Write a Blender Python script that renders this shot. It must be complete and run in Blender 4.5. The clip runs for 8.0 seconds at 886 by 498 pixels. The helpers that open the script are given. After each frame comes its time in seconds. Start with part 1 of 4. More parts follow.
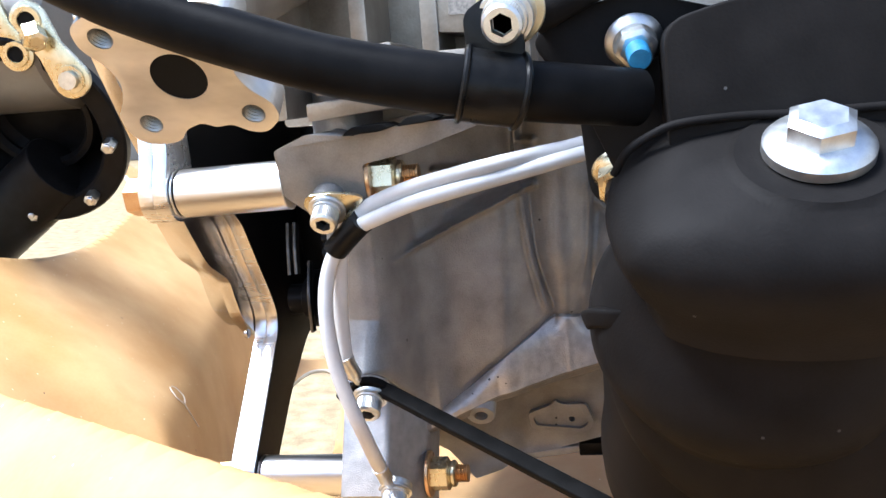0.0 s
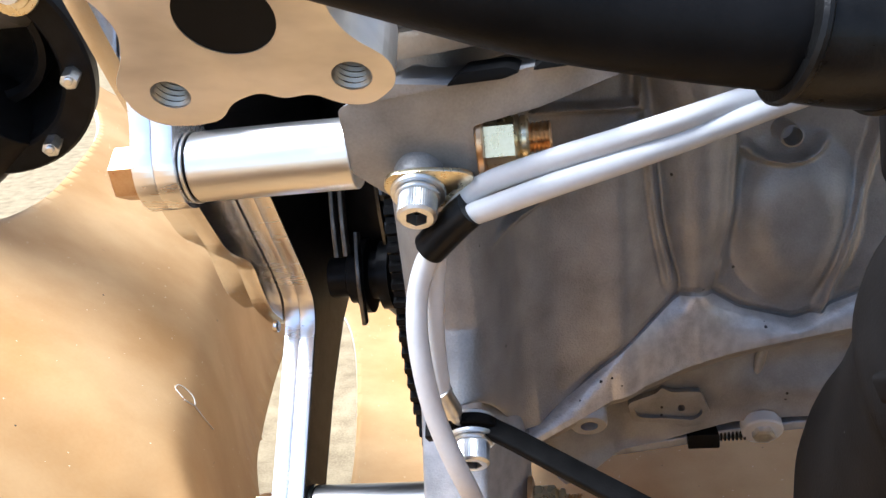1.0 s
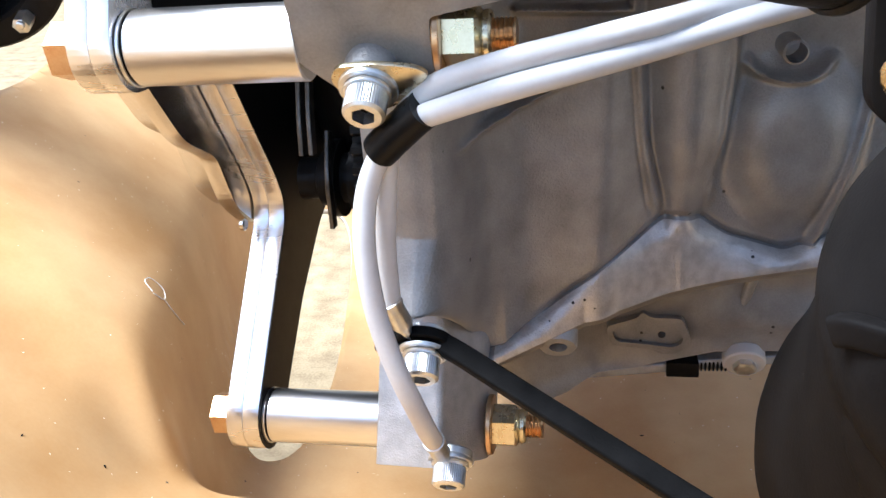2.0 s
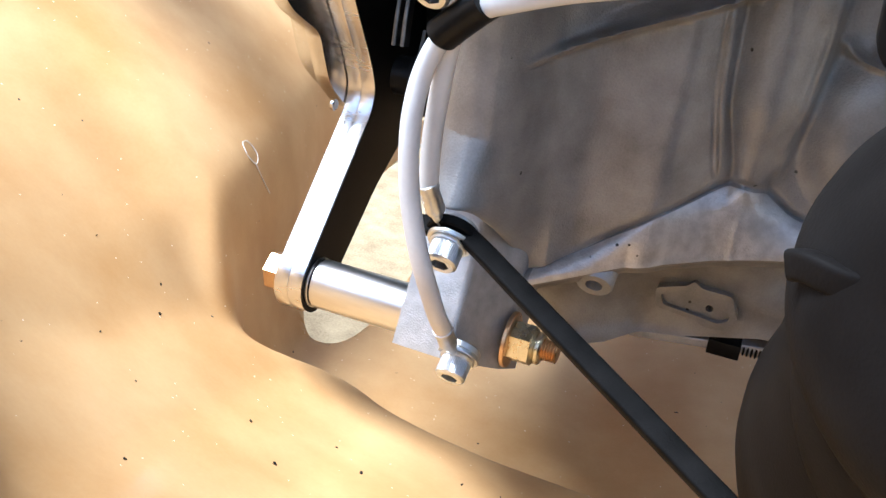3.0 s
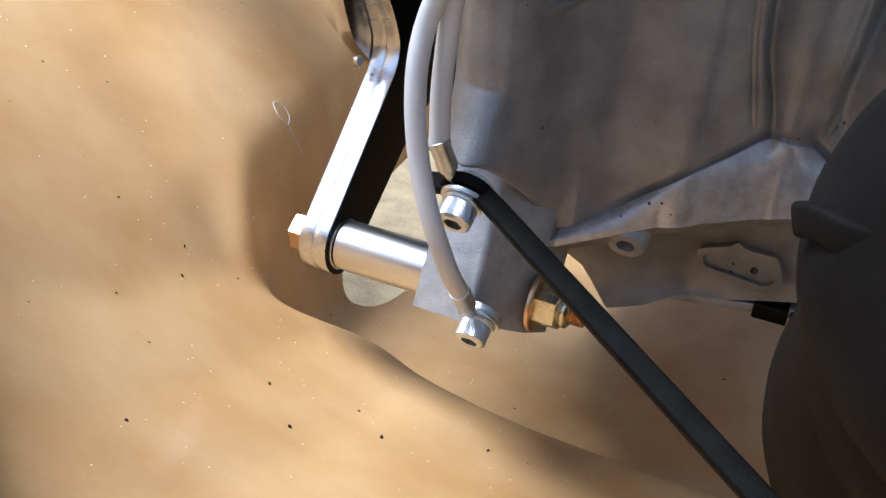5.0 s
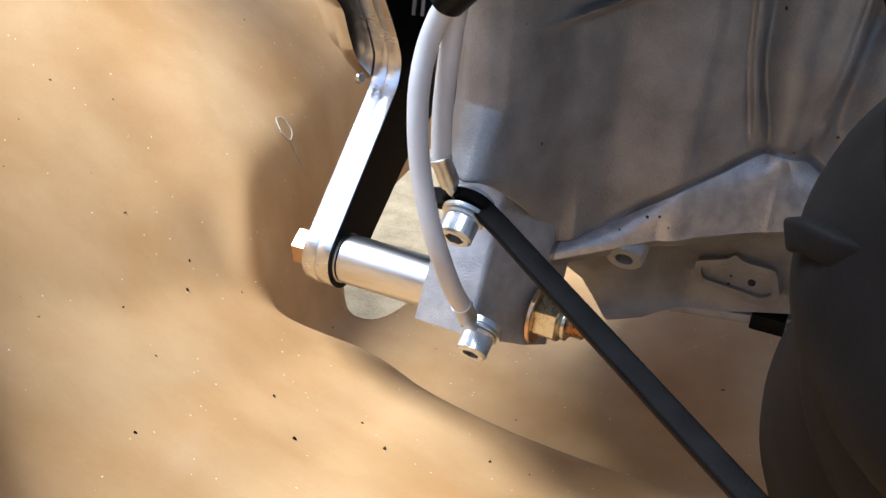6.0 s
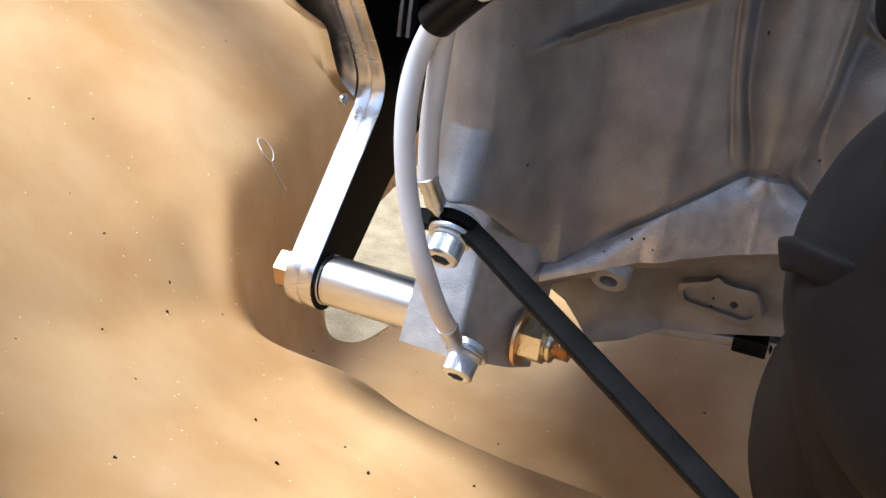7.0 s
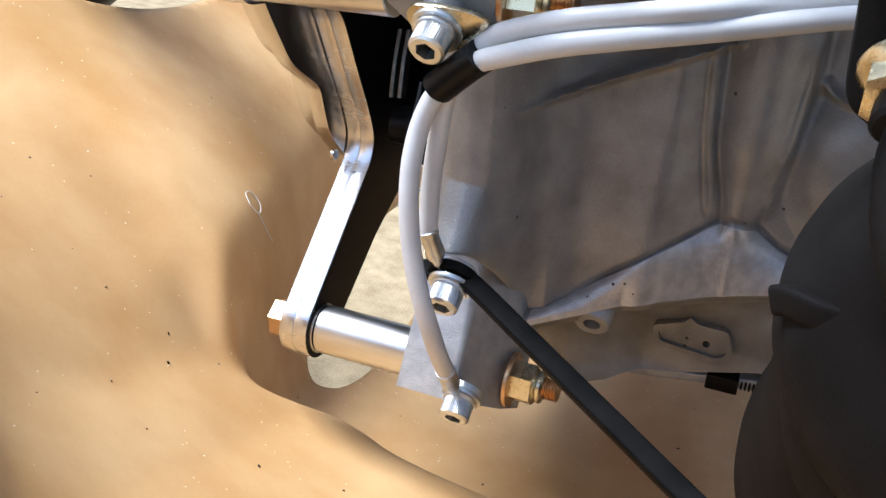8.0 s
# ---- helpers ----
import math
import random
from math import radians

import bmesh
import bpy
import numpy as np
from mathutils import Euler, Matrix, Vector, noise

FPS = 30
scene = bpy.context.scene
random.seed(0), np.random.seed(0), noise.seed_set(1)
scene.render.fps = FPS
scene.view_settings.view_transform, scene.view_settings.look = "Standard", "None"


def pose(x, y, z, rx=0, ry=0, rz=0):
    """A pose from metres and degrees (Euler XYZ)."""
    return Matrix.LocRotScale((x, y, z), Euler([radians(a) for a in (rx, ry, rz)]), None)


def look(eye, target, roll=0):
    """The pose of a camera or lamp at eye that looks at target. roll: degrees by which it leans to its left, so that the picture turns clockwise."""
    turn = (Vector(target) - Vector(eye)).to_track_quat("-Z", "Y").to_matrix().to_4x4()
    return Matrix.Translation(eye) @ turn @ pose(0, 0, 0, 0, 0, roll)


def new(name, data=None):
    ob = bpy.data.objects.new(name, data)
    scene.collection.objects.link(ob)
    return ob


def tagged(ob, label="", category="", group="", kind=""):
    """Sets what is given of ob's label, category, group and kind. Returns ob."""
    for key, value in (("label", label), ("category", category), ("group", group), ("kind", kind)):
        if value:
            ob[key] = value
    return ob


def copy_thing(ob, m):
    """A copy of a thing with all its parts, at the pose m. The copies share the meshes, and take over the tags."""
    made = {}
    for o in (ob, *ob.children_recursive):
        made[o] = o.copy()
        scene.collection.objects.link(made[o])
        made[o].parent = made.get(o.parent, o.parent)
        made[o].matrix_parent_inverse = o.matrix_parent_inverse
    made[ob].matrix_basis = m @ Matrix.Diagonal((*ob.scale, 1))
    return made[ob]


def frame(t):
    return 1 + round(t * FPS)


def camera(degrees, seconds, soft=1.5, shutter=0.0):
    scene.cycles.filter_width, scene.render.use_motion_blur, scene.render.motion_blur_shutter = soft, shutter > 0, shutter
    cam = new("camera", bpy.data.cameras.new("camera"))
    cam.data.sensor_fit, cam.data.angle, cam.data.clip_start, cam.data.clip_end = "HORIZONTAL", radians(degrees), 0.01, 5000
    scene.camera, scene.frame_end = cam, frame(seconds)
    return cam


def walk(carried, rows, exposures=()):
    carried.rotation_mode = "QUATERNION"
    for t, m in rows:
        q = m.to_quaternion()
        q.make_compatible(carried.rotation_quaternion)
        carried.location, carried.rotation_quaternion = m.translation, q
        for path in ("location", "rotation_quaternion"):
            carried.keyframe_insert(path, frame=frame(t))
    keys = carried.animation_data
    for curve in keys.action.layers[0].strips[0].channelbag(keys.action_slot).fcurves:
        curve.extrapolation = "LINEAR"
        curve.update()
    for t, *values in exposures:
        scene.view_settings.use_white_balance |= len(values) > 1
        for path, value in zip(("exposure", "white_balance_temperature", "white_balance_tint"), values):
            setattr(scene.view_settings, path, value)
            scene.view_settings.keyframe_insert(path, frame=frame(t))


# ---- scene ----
cam = camera(54.6, 8.0)
PATH = [
    (0, (0.019, -0.012, 0.502), (-0.067, 1.949, 0.116), -1.2),
    (0.2, (-0.001, 0.011, 0.504), (-0.043, 1.963, 0.07), -1.4),
    (0.5, (-0.02, 0.05, 0.506), (-0.023, 1.981, -0.015), -1.7),
    (0.6, (-0.022, 0.058, 0.509), (-0.029, 1.982, -0.038), -1.8),
    (0.8, (-0.029, 0.076, 0.509), (-0.034, 1.982, -0.096), -2.1),
    (1, (-0.031, 0.09, 0.512), (-0.031, 1.982, -0.136), -2.3),
    (1.2, (-0.029, 0.099, 0.513), (-0.032, 1.981, -0.164), -2.5),
    (1.5, (-0.031, 0.101, 0.507), (-0.034, 1.961, -0.227), -2.3),
    (1.7, (-0.026, 0.104, 0.506), (-0.046, 1.945, -0.276), -1.5),
    (2.8, (0.017, 0.091, 0.506), (-0.244, 1.843, -0.423), 8.3),
    (3, (0.018, 0.087, 0.495), (-0.334, 1.822, -0.437), 10.0),
    (3.5, (0.022, 0.098, 0.483), (-0.441, 1.775, -0.502), 11.3),
    (4, (0.029, 0.099, 0.487), (-0.454, 1.759, -0.52), 8.8),
    (4.2, (0.03, 0.1, 0.49), (-0.456, 1.752, -0.528), 8.0),
    (5.3, (0.032, 0.099, 0.492), (-0.457, 1.745, -0.532), 7.2),
    (5.5, (0.031, 0.095, 0.493), (-0.462, 1.747, -0.521), 7.1),
    (6, (0.032, 0.096, 0.494), (-0.46, 1.756, -0.507), 7.1),
    (6.5, (0.032, 0.097, 0.493), (-0.442, 1.773, -0.491), 7.6),
    (7, (0.029, 0.096, 0.492), (-0.424, 1.799, -0.453), 8.0),
    (7.5, (0.029, 0.091, 0.496), (-0.416, 1.816, -0.413), 8.1),
    (8, (0.019, 0.08, 0.499), (-0.355, 1.854, -0.345), 8.4),
]
walk(cam, [(t, look(eye, target, roll)) for t, eye, target, roll in PATH], [(0.0, 1.4, 5600, 10), (1.0, 1.15, 5600, 10), (1.5, 1.25, 5600, 10), (3.0, 1.4, 5500, 9), (3.5, 1.15, 5100, 7), (4.0, 0.85, 5300, 9), (5.5, 0.7, 5400, 9), (6.0, 0.85, 5400, 9), (7.0, 1.0, 5500, 9), (8.0, 0.95, 5600, 9)])

# ---- world, sun, exposure ----
world = bpy.data.worlds.new("sky")
scene.world = world
world.use_nodes = True
wn = world.node_tree.nodes
sky = wn.new("ShaderNodeTexSky")
sky.sky_type = "NISHITA"
sky.sun_disc = False
SUN_TO = Vector((-0.50, -0.07, 0.86)).normalized()
sky.sun_elevation = math.asin(SUN_TO.z)
sky.sun_rotation = math.atan2(SUN_TO.x, SUN_TO.y)
pale = wn.new("ShaderNodeHueSaturation")
pale.inputs["Saturation"].default_value = 0.75
world.node_tree.links.new(sky.outputs[0], pale.inputs["Color"])
world.node_tree.links.new(pale.outputs[0], wn["Background"].inputs[0])
wn["Background"].inputs[1].default_value = 0.145
sun = new("sun", bpy.data.lights.new("sun", "SUN"))
sun.data.energy, sun.data.angle, sun.data.color = 4.2, radians(28), (1.0, 0.975, 0.94)
sun.matrix_basis = look(SUN_TO * 3, (0, 0, 0))


# ---- materials ----
def material(name, dark, light, rough=0.5, metal=0.0, scale=60.0, fine=900.0, bump=0.0, spread=0.12, coat=0.0, stretch=(1, 1, 1), specks=None, sharp=0.5, spec=0.5):
    """Two colours mixed by coarse and fine noise, with uneven gloss and fine relief; specks: (scale, share, colour)."""
    m = bpy.data.materials.new(name)
    m.use_nodes = True
    n, links = m.node_tree.nodes, m.node_tree.links
    b = n["Principled BSDF"]
    co = n.new("ShaderNodeTexCoord")
    mp = n.new("ShaderNodeMapping")
    mp.inputs["Scale"].default_value = stretch
    links.new(co.outputs["Object"], mp.inputs["Vector"])

    def noise_at(s, detail):
        t = n.new("ShaderNodeTexNoise")
        t.inputs["Scale"].default_value, t.inputs["Detail"].default_value = s, detail
        links.new(mp.outputs[0], t.inputs["Vector"])
        return t.outputs[0]

    def calc(op, a, c):
        k = n.new("ShaderNodeMath")
        k.operation = op
        for i, v in enumerate((a, c)):
            if isinstance(v, (int, float)):
                k.inputs[i].default_value = v
            else:
                links.new(v, k.inputs[i])
        return k.outputs[0]

    coarse, grain = noise_at(scale, 4), noise_at(fine, 2)
    blend = calc("ADD", calc("MULTIPLY", coarse, 1 - 0.4 * sharp), calc("MULTIPLY", grain, 0.4 * sharp))
    ramp = n.new("ShaderNodeValToRGB")
    ramp.color_ramp.elements[0].position, ramp.color_ramp.elements[1].position = 0.33, 0.67
    ramp.color_ramp.elements[0].color, ramp.color_ramp.elements[1].color = (*dark, 1), (*light, 1)
    links.new(blend, ramp.inputs[0])
    colour = ramp.outputs[0]
    for s, share, tone in specks or ():
        v = n.new("ShaderNodeTexVoronoi")
        v.inputs["Scale"].default_value = s
        links.new(co.outputs["Object"], v.inputs["Vector"])
        pick = n.new("ShaderNodeSeparateColor")
        links.new(v.outputs["Color"], pick.inputs[0])
        dot = calc("MULTIPLY", calc("LESS_THAN", v.outputs["Distance"], 0.16), calc("LESS_THAN", pick.outputs[0], share))
        mix = n.new("ShaderNodeMix")
        mix.data_type = "RGBA"
        links.new(dot, mix.inputs[0])
        links.new(colour, mix.inputs[6])
        mix.inputs[7].default_value = (*tone, 1)
        colour = mix.outputs[2]
    links.new(colour, b.inputs["Base Color"])
    links.new(calc("ADD", calc("MULTIPLY", calc("SUBTRACT", blend, 0.5), 2 * spread), rough), b.inputs["Roughness"])
    b.inputs["Metallic"].default_value, b.inputs["Coat Weight"].default_value = metal, coat
    b.inputs["Specular IOR Level"].default_value = spec
    b.inputs["Coat Roughness"].default_value = 0.15
    if bump:
        k = n.new("ShaderNodeBump")
        k.inputs["Strength"].default_value, k.inputs["Distance"].default_value = bump, 0.0004
        links.new(calc("ADD", grain, calc("MULTIPLY", coarse, 0.6)), k.inputs["Height"])
        links.new(k.outputs[0], b.inputs["Normal"])
    return m


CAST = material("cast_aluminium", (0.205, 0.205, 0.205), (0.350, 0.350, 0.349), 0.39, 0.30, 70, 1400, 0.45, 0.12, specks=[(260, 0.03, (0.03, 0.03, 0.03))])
CAST_PALE = material("blasted_aluminium", (0.35, 0.365, 0.385), (0.53, 0.545, 0.565), 0.5, 0.6, 160, 1800, 0.45, 0.12)
# Blasted web finish, with overhead light also put into the pale colour.
CAST_WEB = material("pale_lit_web", (0.48, 0.48, 0.48), (0.68, 0.68, 0.675), 0.42, 0.5, 240, 1400, 0.5, 0.14, specks=[(260, 0.05, (0.03, 0.03, 0.03))])
HEAD = material("head_aluminium", (0.24, 0.215, 0.18), (0.38, 0.345, 0.29), 0.42, 0.6, 70, 900, 0.3, 0.1)
MILLED = material("milled_aluminium", (0.72, 0.72, 0.72), (0.86, 0.86, 0.86), 0.27, 1.0, 40, 700, 0.06, 0.08, stretch=(0.15, 1, 1))
TURNED = material("turned_aluminium", (0.66, 0.66, 0.65), (0.82, 0.82, 0.81), 0.3, 1.0, 60, 900, 0.06, 0.1, stretch=(0.12, 1, 1))
POLISHED = material("polished_aluminium", (0.66, 0.65, 0.63), (0.8, 0.79, 0.77), 0.24, 1.0, 50, 800, 0.05, 0.06)
FACED = material("faced_aluminium", (0.56, 0.54, 0.50), (0.78, 0.75, 0.70), 0.42, 0.8, 150, 700, 0.12, 0.14, stretch=(0.35, 1, 0.35), sharp=0.2)
STEEL = material("zinc_steel", (0.58, 0.60, 0.61), (0.78, 0.80, 0.80), 0.38, 1.0, 300, 2500, 0.08, 0.12)
CHROMATE = material("yellow_zinc", (0.56, 0.49, 0.31), (0.76, 0.71, 0.55), 0.28, 1.0, 180, 1500, 0.05, 0.1)
COPPERY = material("pink_chromate", (0.60, 0.36, 0.20), (0.74, 0.56, 0.34), 0.3, 1.0, 180, 1500, 0.05, 0.1)
# Near-black for bores and slots: the shade inside them put into the colour.
HOLE = material("dark_bore", (0.004, 0.004, 0.004), (0.008, 0.008, 0.008), 0.7, 0.0, spec=0.1)
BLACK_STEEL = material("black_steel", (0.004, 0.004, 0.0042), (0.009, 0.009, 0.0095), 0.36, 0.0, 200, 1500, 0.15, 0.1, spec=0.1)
DARK_STEEL = material("oiled_steel", (0.06, 0.058, 0.055), (0.16, 0.155, 0.15), 0.35, 0.9, 200, 1500, 0.15, 0.1)
BAR = material("black_bar", (0.0045, 0.0044, 0.0042), (0.010, 0.0097, 0.0094), 0.5, 0.0, 150, 1800, 0.3, 0.1, spec=0.04)
PLASTIC = material("black_cover", (0.0088, 0.0081, 0.0078), (0.0150, 0.0138, 0.0133), 0.55, 0.0, 60, 1200, 0.2, 0.08, specks=[(330, 0.02, (0.08, 0.08, 0.08))], spec=0.04)
RUBBER = material("black_rubber", (0.004, 0.004, 0.0043), (0.008, 0.008, 0.0084), 0.4, 0.0, 90, 1500, 0.08, 0.08, spec=0.04)
SHRINK = material("heat_shrink", (0.005, 0.005, 0.005), (0.010, 0.010, 0.010), 0.3, 0.0, 200, 1500, 0.15, 0.08, spec=0.12)
WHITE = material("white_hose", (0.56, 0.56, 0.56), (0.64, 0.64, 0.64), 0.36, 0.0, 80, 900, 0.03, 0.05, specks=[(330, 0.012, (0.15, 0.14, 0.13))], spec=0.35)
THREAD = material("grey_thread", (0.22, 0.22, 0.21), (0.36, 0.355, 0.34), 0.4, 0.9, 300, 2000, 0.1)
BLUE = material("blue_threadlock", (0.02, 0.17, 0.36), (0.06, 0.30, 0.52), 0.45, 0.0, 300, 2000, 0.2)
GREY = material("grey_drum", (0.13, 0.125, 0.12), (0.19, 0.185, 0.175), 0.42, 0.5, 40, 900, 0.1)
# The pale specks paint sun glints into the colour; the dark ones are spots.
SHEET = material("brown_laminate", (0.47, 0.258, 0.092), (0.63, 0.405, 0.190), 0.55, 0.0, 18, 700, 0.14, 0.1, coat=0.03, sharp=0.2, spec=0.2,
                 specks=[(520, 0.035, (0.85, 0.74, 0.56)), (300, 0.004, (0.07, 0.055, 0.04))])
CUT_EDGE = material("cut_laminate_edge", (0.72, 0.68, 0.60), (0.86, 0.83, 0.76), 0.7, 0.0, 90, 900, 0.3)
RENDERED = material("grey_render", (0.19, 0.195, 0.20), (0.27, 0.275, 0.28), 0.9, 0.0, 6, 160, 0.4, 0.04)
GROUND = material("sandy_concrete", (0.20, 0.145, 0.075), (0.42, 0.33, 0.19), 0.85, 0.0, 35, 420, 0.5, 0.05, sharp=0.9)

# ---- the engine's own frame: x along the spacers, y away, z up ----
EX = Vector((0.9876, -0.1349, 0.0800))
EY = Vector((0.1354, 0.9908, 0.0))
EZ = Vector((-0.0792, 0.0108, 0.9968))
ORIGIN = Vector((-0.0521, 0.3083, 0.4645))
ENG = Matrix.Translation(ORIGIN) @ Matrix((EX, EY, EZ)).transposed().to_4x4()


# ---- mesh helpers ----
def thing(name, at, label, category, group="", eng=True):
    """An Empty at the base of a thing."""
    ob = new(name)
    ob.empty_display_size = 0.01
    ob.location = ENG @ Vector(at) if eng else Vector(at)
    return tagged(ob, label, category, group)


def carved(me, cuts):
    """The mesh with the cutters taken out of it."""
    body, tools = new("body", me), []
    for b in cuts:
        data = bpy.data.meshes.new("tool")
        b.to_mesh(data)
        b.free()
        tools.append(new("tool", data))
        mod = body.modifiers.new("cut", "BOOLEAN")
        mod.operation, mod.solver, mod.object = "DIFFERENCE", "EXACT", tools[-1]
    bpy.context.view_layer.update()
    out = bpy.data.meshes.new_from_object(body.evaluated_get(bpy.context.evaluated_depsgraph_get()))
    for ob in (body, *tools):
        data = ob.data
        bpy.data.objects.remove(ob)
        bpy.data.meshes.remove(data)
    return out


def part(name, bm, mat, parent=None, label="", eng=True, crease=35.0, cuts=()):
    """Links a bmesh as one mesh object under a thing or part."""
    if eng:
        bm.transform(ENG)
    root, depth = parent, Vector((0, 0, 0))
    while root is not None:
        depth += root.location
        root = root.parent
    for b in (bm, *cuts):
        if b is not bm and eng:
            b.transform(ENG)
        bmesh.ops.translate(b, verts=b.verts, vec=-depth)
        bmesh.ops.recalc_face_normals(b, faces=b.faces)
    me = bpy.data.meshes.new(name)
    bm.to_mesh(me)
    bm.free()
    if cuts:
        me = carved(me, cuts)
    me.materials.append(mat)
    me.shade_smooth()
    me.set_sharp_from_angle(angle=radians(crease))
    ob = new(name, me)
    ob.parent = parent
    return tagged(ob, label)


def lathe(profile, seg=40, bm=None, m=None, turn=0.0, cap=True):
    """Revolves (radius, height) pairs round z; open ends are capped."""
    bm = bm or bmesh.new()
    m = m or Matrix()
    rings = []
    for r, z in profile:
        if r < 1e-6:
            rings.append([bm.verts.new(m @ Vector((0, 0, z)))])
        else:
            rings.append([bm.verts.new(m @ Vector((r * math.cos(turn + math.tau * i / seg), r * math.sin(turn + math.tau * i / seg), z))) for i in range(seg)])
    for a, b in zip(rings, rings[1:]):
        for i in range(seg):
            j = (i + 1) % seg
            f = [a[i % len(a)], a[j % len(a)], b[j % len(b)], b[i % len(b)]]
            f = list(dict.fromkeys(f))
            if len(f) > 2:
                bm.faces.new(f)
    for ring in (rings[0], rings[-1]):
        if cap and len(ring) > 2:
            bm.faces.new(ring)
    return bm


def hexed(af, z0, z1, chamfer=0.0006, bm=None, m=None, turn=0.0):
    """A six-sided prism, af across its flats."""
    r = af / math.sqrt(3)
    return lathe([(r, z0), (r, z1 - chamfer), (r - chamfer * 1.6, z1)], 6, bm, m, turn)


def along(a, b):
    """The frame at a whose z points to b."""
    a, b = Vector(a), Vector(b)
    return Matrix.Translation(a) @ (b - a).to_track_quat("Z", "Y").to_matrix().to_4x4()


def rod(a, b, r, seg=32, bevel=0.0004, bm=None):
    h = (Vector(b) - Vector(a)).length
    return lathe([(r - bevel, 0), (r, bevel), (r, h - bevel), (r - bevel, h)], seg, bm, along(a, b))


def smooth_path(points, steps=10):
    """A Catmull-Rom curve through the points."""
    p = [Vector(q) for q in points]
    p = [2 * p[0] - p[1], *p, 2 * p[-1] - p[-2]]
    out = []
    for a, b, c, d in zip(p, p[1:], p[2:], p[3:]):
        for i in range(steps):
            t = i / steps
            out.append(0.5 * (2 * b + (c - a) * t + (2 * a - 5 * b + 4 * c - d) * t * t + (3 * b - a - 3 * c + d) * t ** 3))
    return out + [p[-2]]


def sweep(points, outline, steps=10, bm=None, upward=(0, 0, 1), closed=True):
    """Carries a closed outline of (side, up) pairs along a smooth path; outline may be a radius."""
    bm = bm or bmesh.new()
    path = smooth_path(points, steps)
    if isinstance(outline, (int, float)):
        outline = [(outline * math.cos(math.tau * i / 24), outline * math.sin(math.tau * i / 24)) for i in range(24)]
    rings = []
    for i, p in enumerate(path):
        d = (path[min(i + 1, len(path) - 1)] - path[max(i - 1, 0)]).normalized()
        side = d.cross(Vector(upward)).normalized()
        up = side.cross(d)
        rings.append([bm.verts.new(p + side * u + up * v) for u, v in outline])
    k = len(outline)
    for a, b in zip(rings, rings[1:]):
        for i in range(k):
            bm.faces.new((a[i], a[(i + 1) % k], b[(i + 1) % k], b[i]))
    if closed:
        bm.faces.new(rings[0])
        bm.faces.new(rings[-1])
    return bm


def slab(outline, place, d0, d1, bevel=0.0006, bm=None, segments=2):
    """A flat outline of (u, v) pairs given depth; place(u, v, d) lays it into space."""
    bm = bm or bmesh.new()
    a = [bm.verts.new(place(u, v, d0)) for u, v in outline]
    b = [bm.verts.new(place(u, v, d1)) for u, v in outline]
    k = len(outline)
    faces = [bm.faces.new(a), bm.faces.new(b[::-1])] + [bm.faces.new((a[i], b[i], b[(i + 1) % k], a[(i + 1) % k])) for i in range(k)]
    bmesh.ops.recalc_face_normals(bm, faces=faces)
    if bevel:
        edges = list({e for f in faces for e in f.edges})
        bmesh.ops.bevel(bm, geom=edges, offset=bevel, segments=segments, affect="EDGES", profile=0.5, clamp_overlap=True)
    return bm


def rounded(points, r, steps=5):
    """Rounds the corners of a closed outline; r may be one radius or one for each corner."""
    out, k = [], len(points)
    for i, p in enumerate(points):
        rad = r[i] if isinstance(r, (list, tuple)) else r
        p, a, b = Vector(p), Vector(points[i - 1]), Vector(points[(i + 1) % k])
        da, db = (a - p), (b - p)
        cut = min(rad, da.length * 0.48, db.length * 0.48)
        s, e = p + da.normalized() * cut, p + db.normalized() * cut
        for j in range(steps + 1):
            t = j / steps
            out.append(tuple((1 - t) ** 2 * s + 2 * t * (1 - t) * p + t * t * e))
    return out


def bores(bm, centre, axis, r, depth, seg=24):
    """A plug that cuts a blind bore into a face."""
    return lathe([(r, 0.002), (r, -depth)], seg, bm, along(centre, Vector(centre) + Vector(axis)))


def threads(r, depth, pitch, z0, z1):
    """A zigzag profile for a thread from z0 to z1."""
    n = max(2, int(abs(z1 - z0) / pitch * 2))
    return [(r - (depth if i % 2 else 0), z0 + (z1 - z0) * i / n) for i in range(n + 1)]


def step01(a, b, t):
    t = np.clip((t - a) / (b - a), 0, 1)
    return t * t * (3 - 2 * t)

# ---- ground and the moulded laminate body ----
bm = bmesh.new()
bmesh.ops.create_grid(bm, x_segments=40, y_segments=40, size=60)
tagged(part("ground", bm, GROUND, eng=False), "sunlit sandy concrete ground", "ground", kind="structure")


def blocker_wall(name, a, b):
    """Unseen plain rendered wall, added to dim reflections, between two points of the plan, 0.15 m thick and 2.6 m
    high.
    """
    (x0, y0), (x1, y1) = a, b
    n = Vector((y1 - y0, x0 - x1)).normalized() * 0.15
    bm = slab([(x0, y0), (x1, y1), (x1 + n.x, y1 + n.y), (x0 + n.x, y0 + n.y)], lambda u, v, d: Vector((u, v, d)), 0.0, 2.6, 0.01)
    tagged(part(name, bm, RENDERED, eng=False), "unseen plain grey wall added to dim reflections and sky light", "wall", kind="structure")


blocker_wall("wall_north", (-5.0, 6.0), (2.4, 6.0))
blocker_wall("wall_west", (-5.0, -1.6), (-5.0, 6.0))
blocker_wall("wall_east", (2.4, 6.0), (2.4, -1.6))


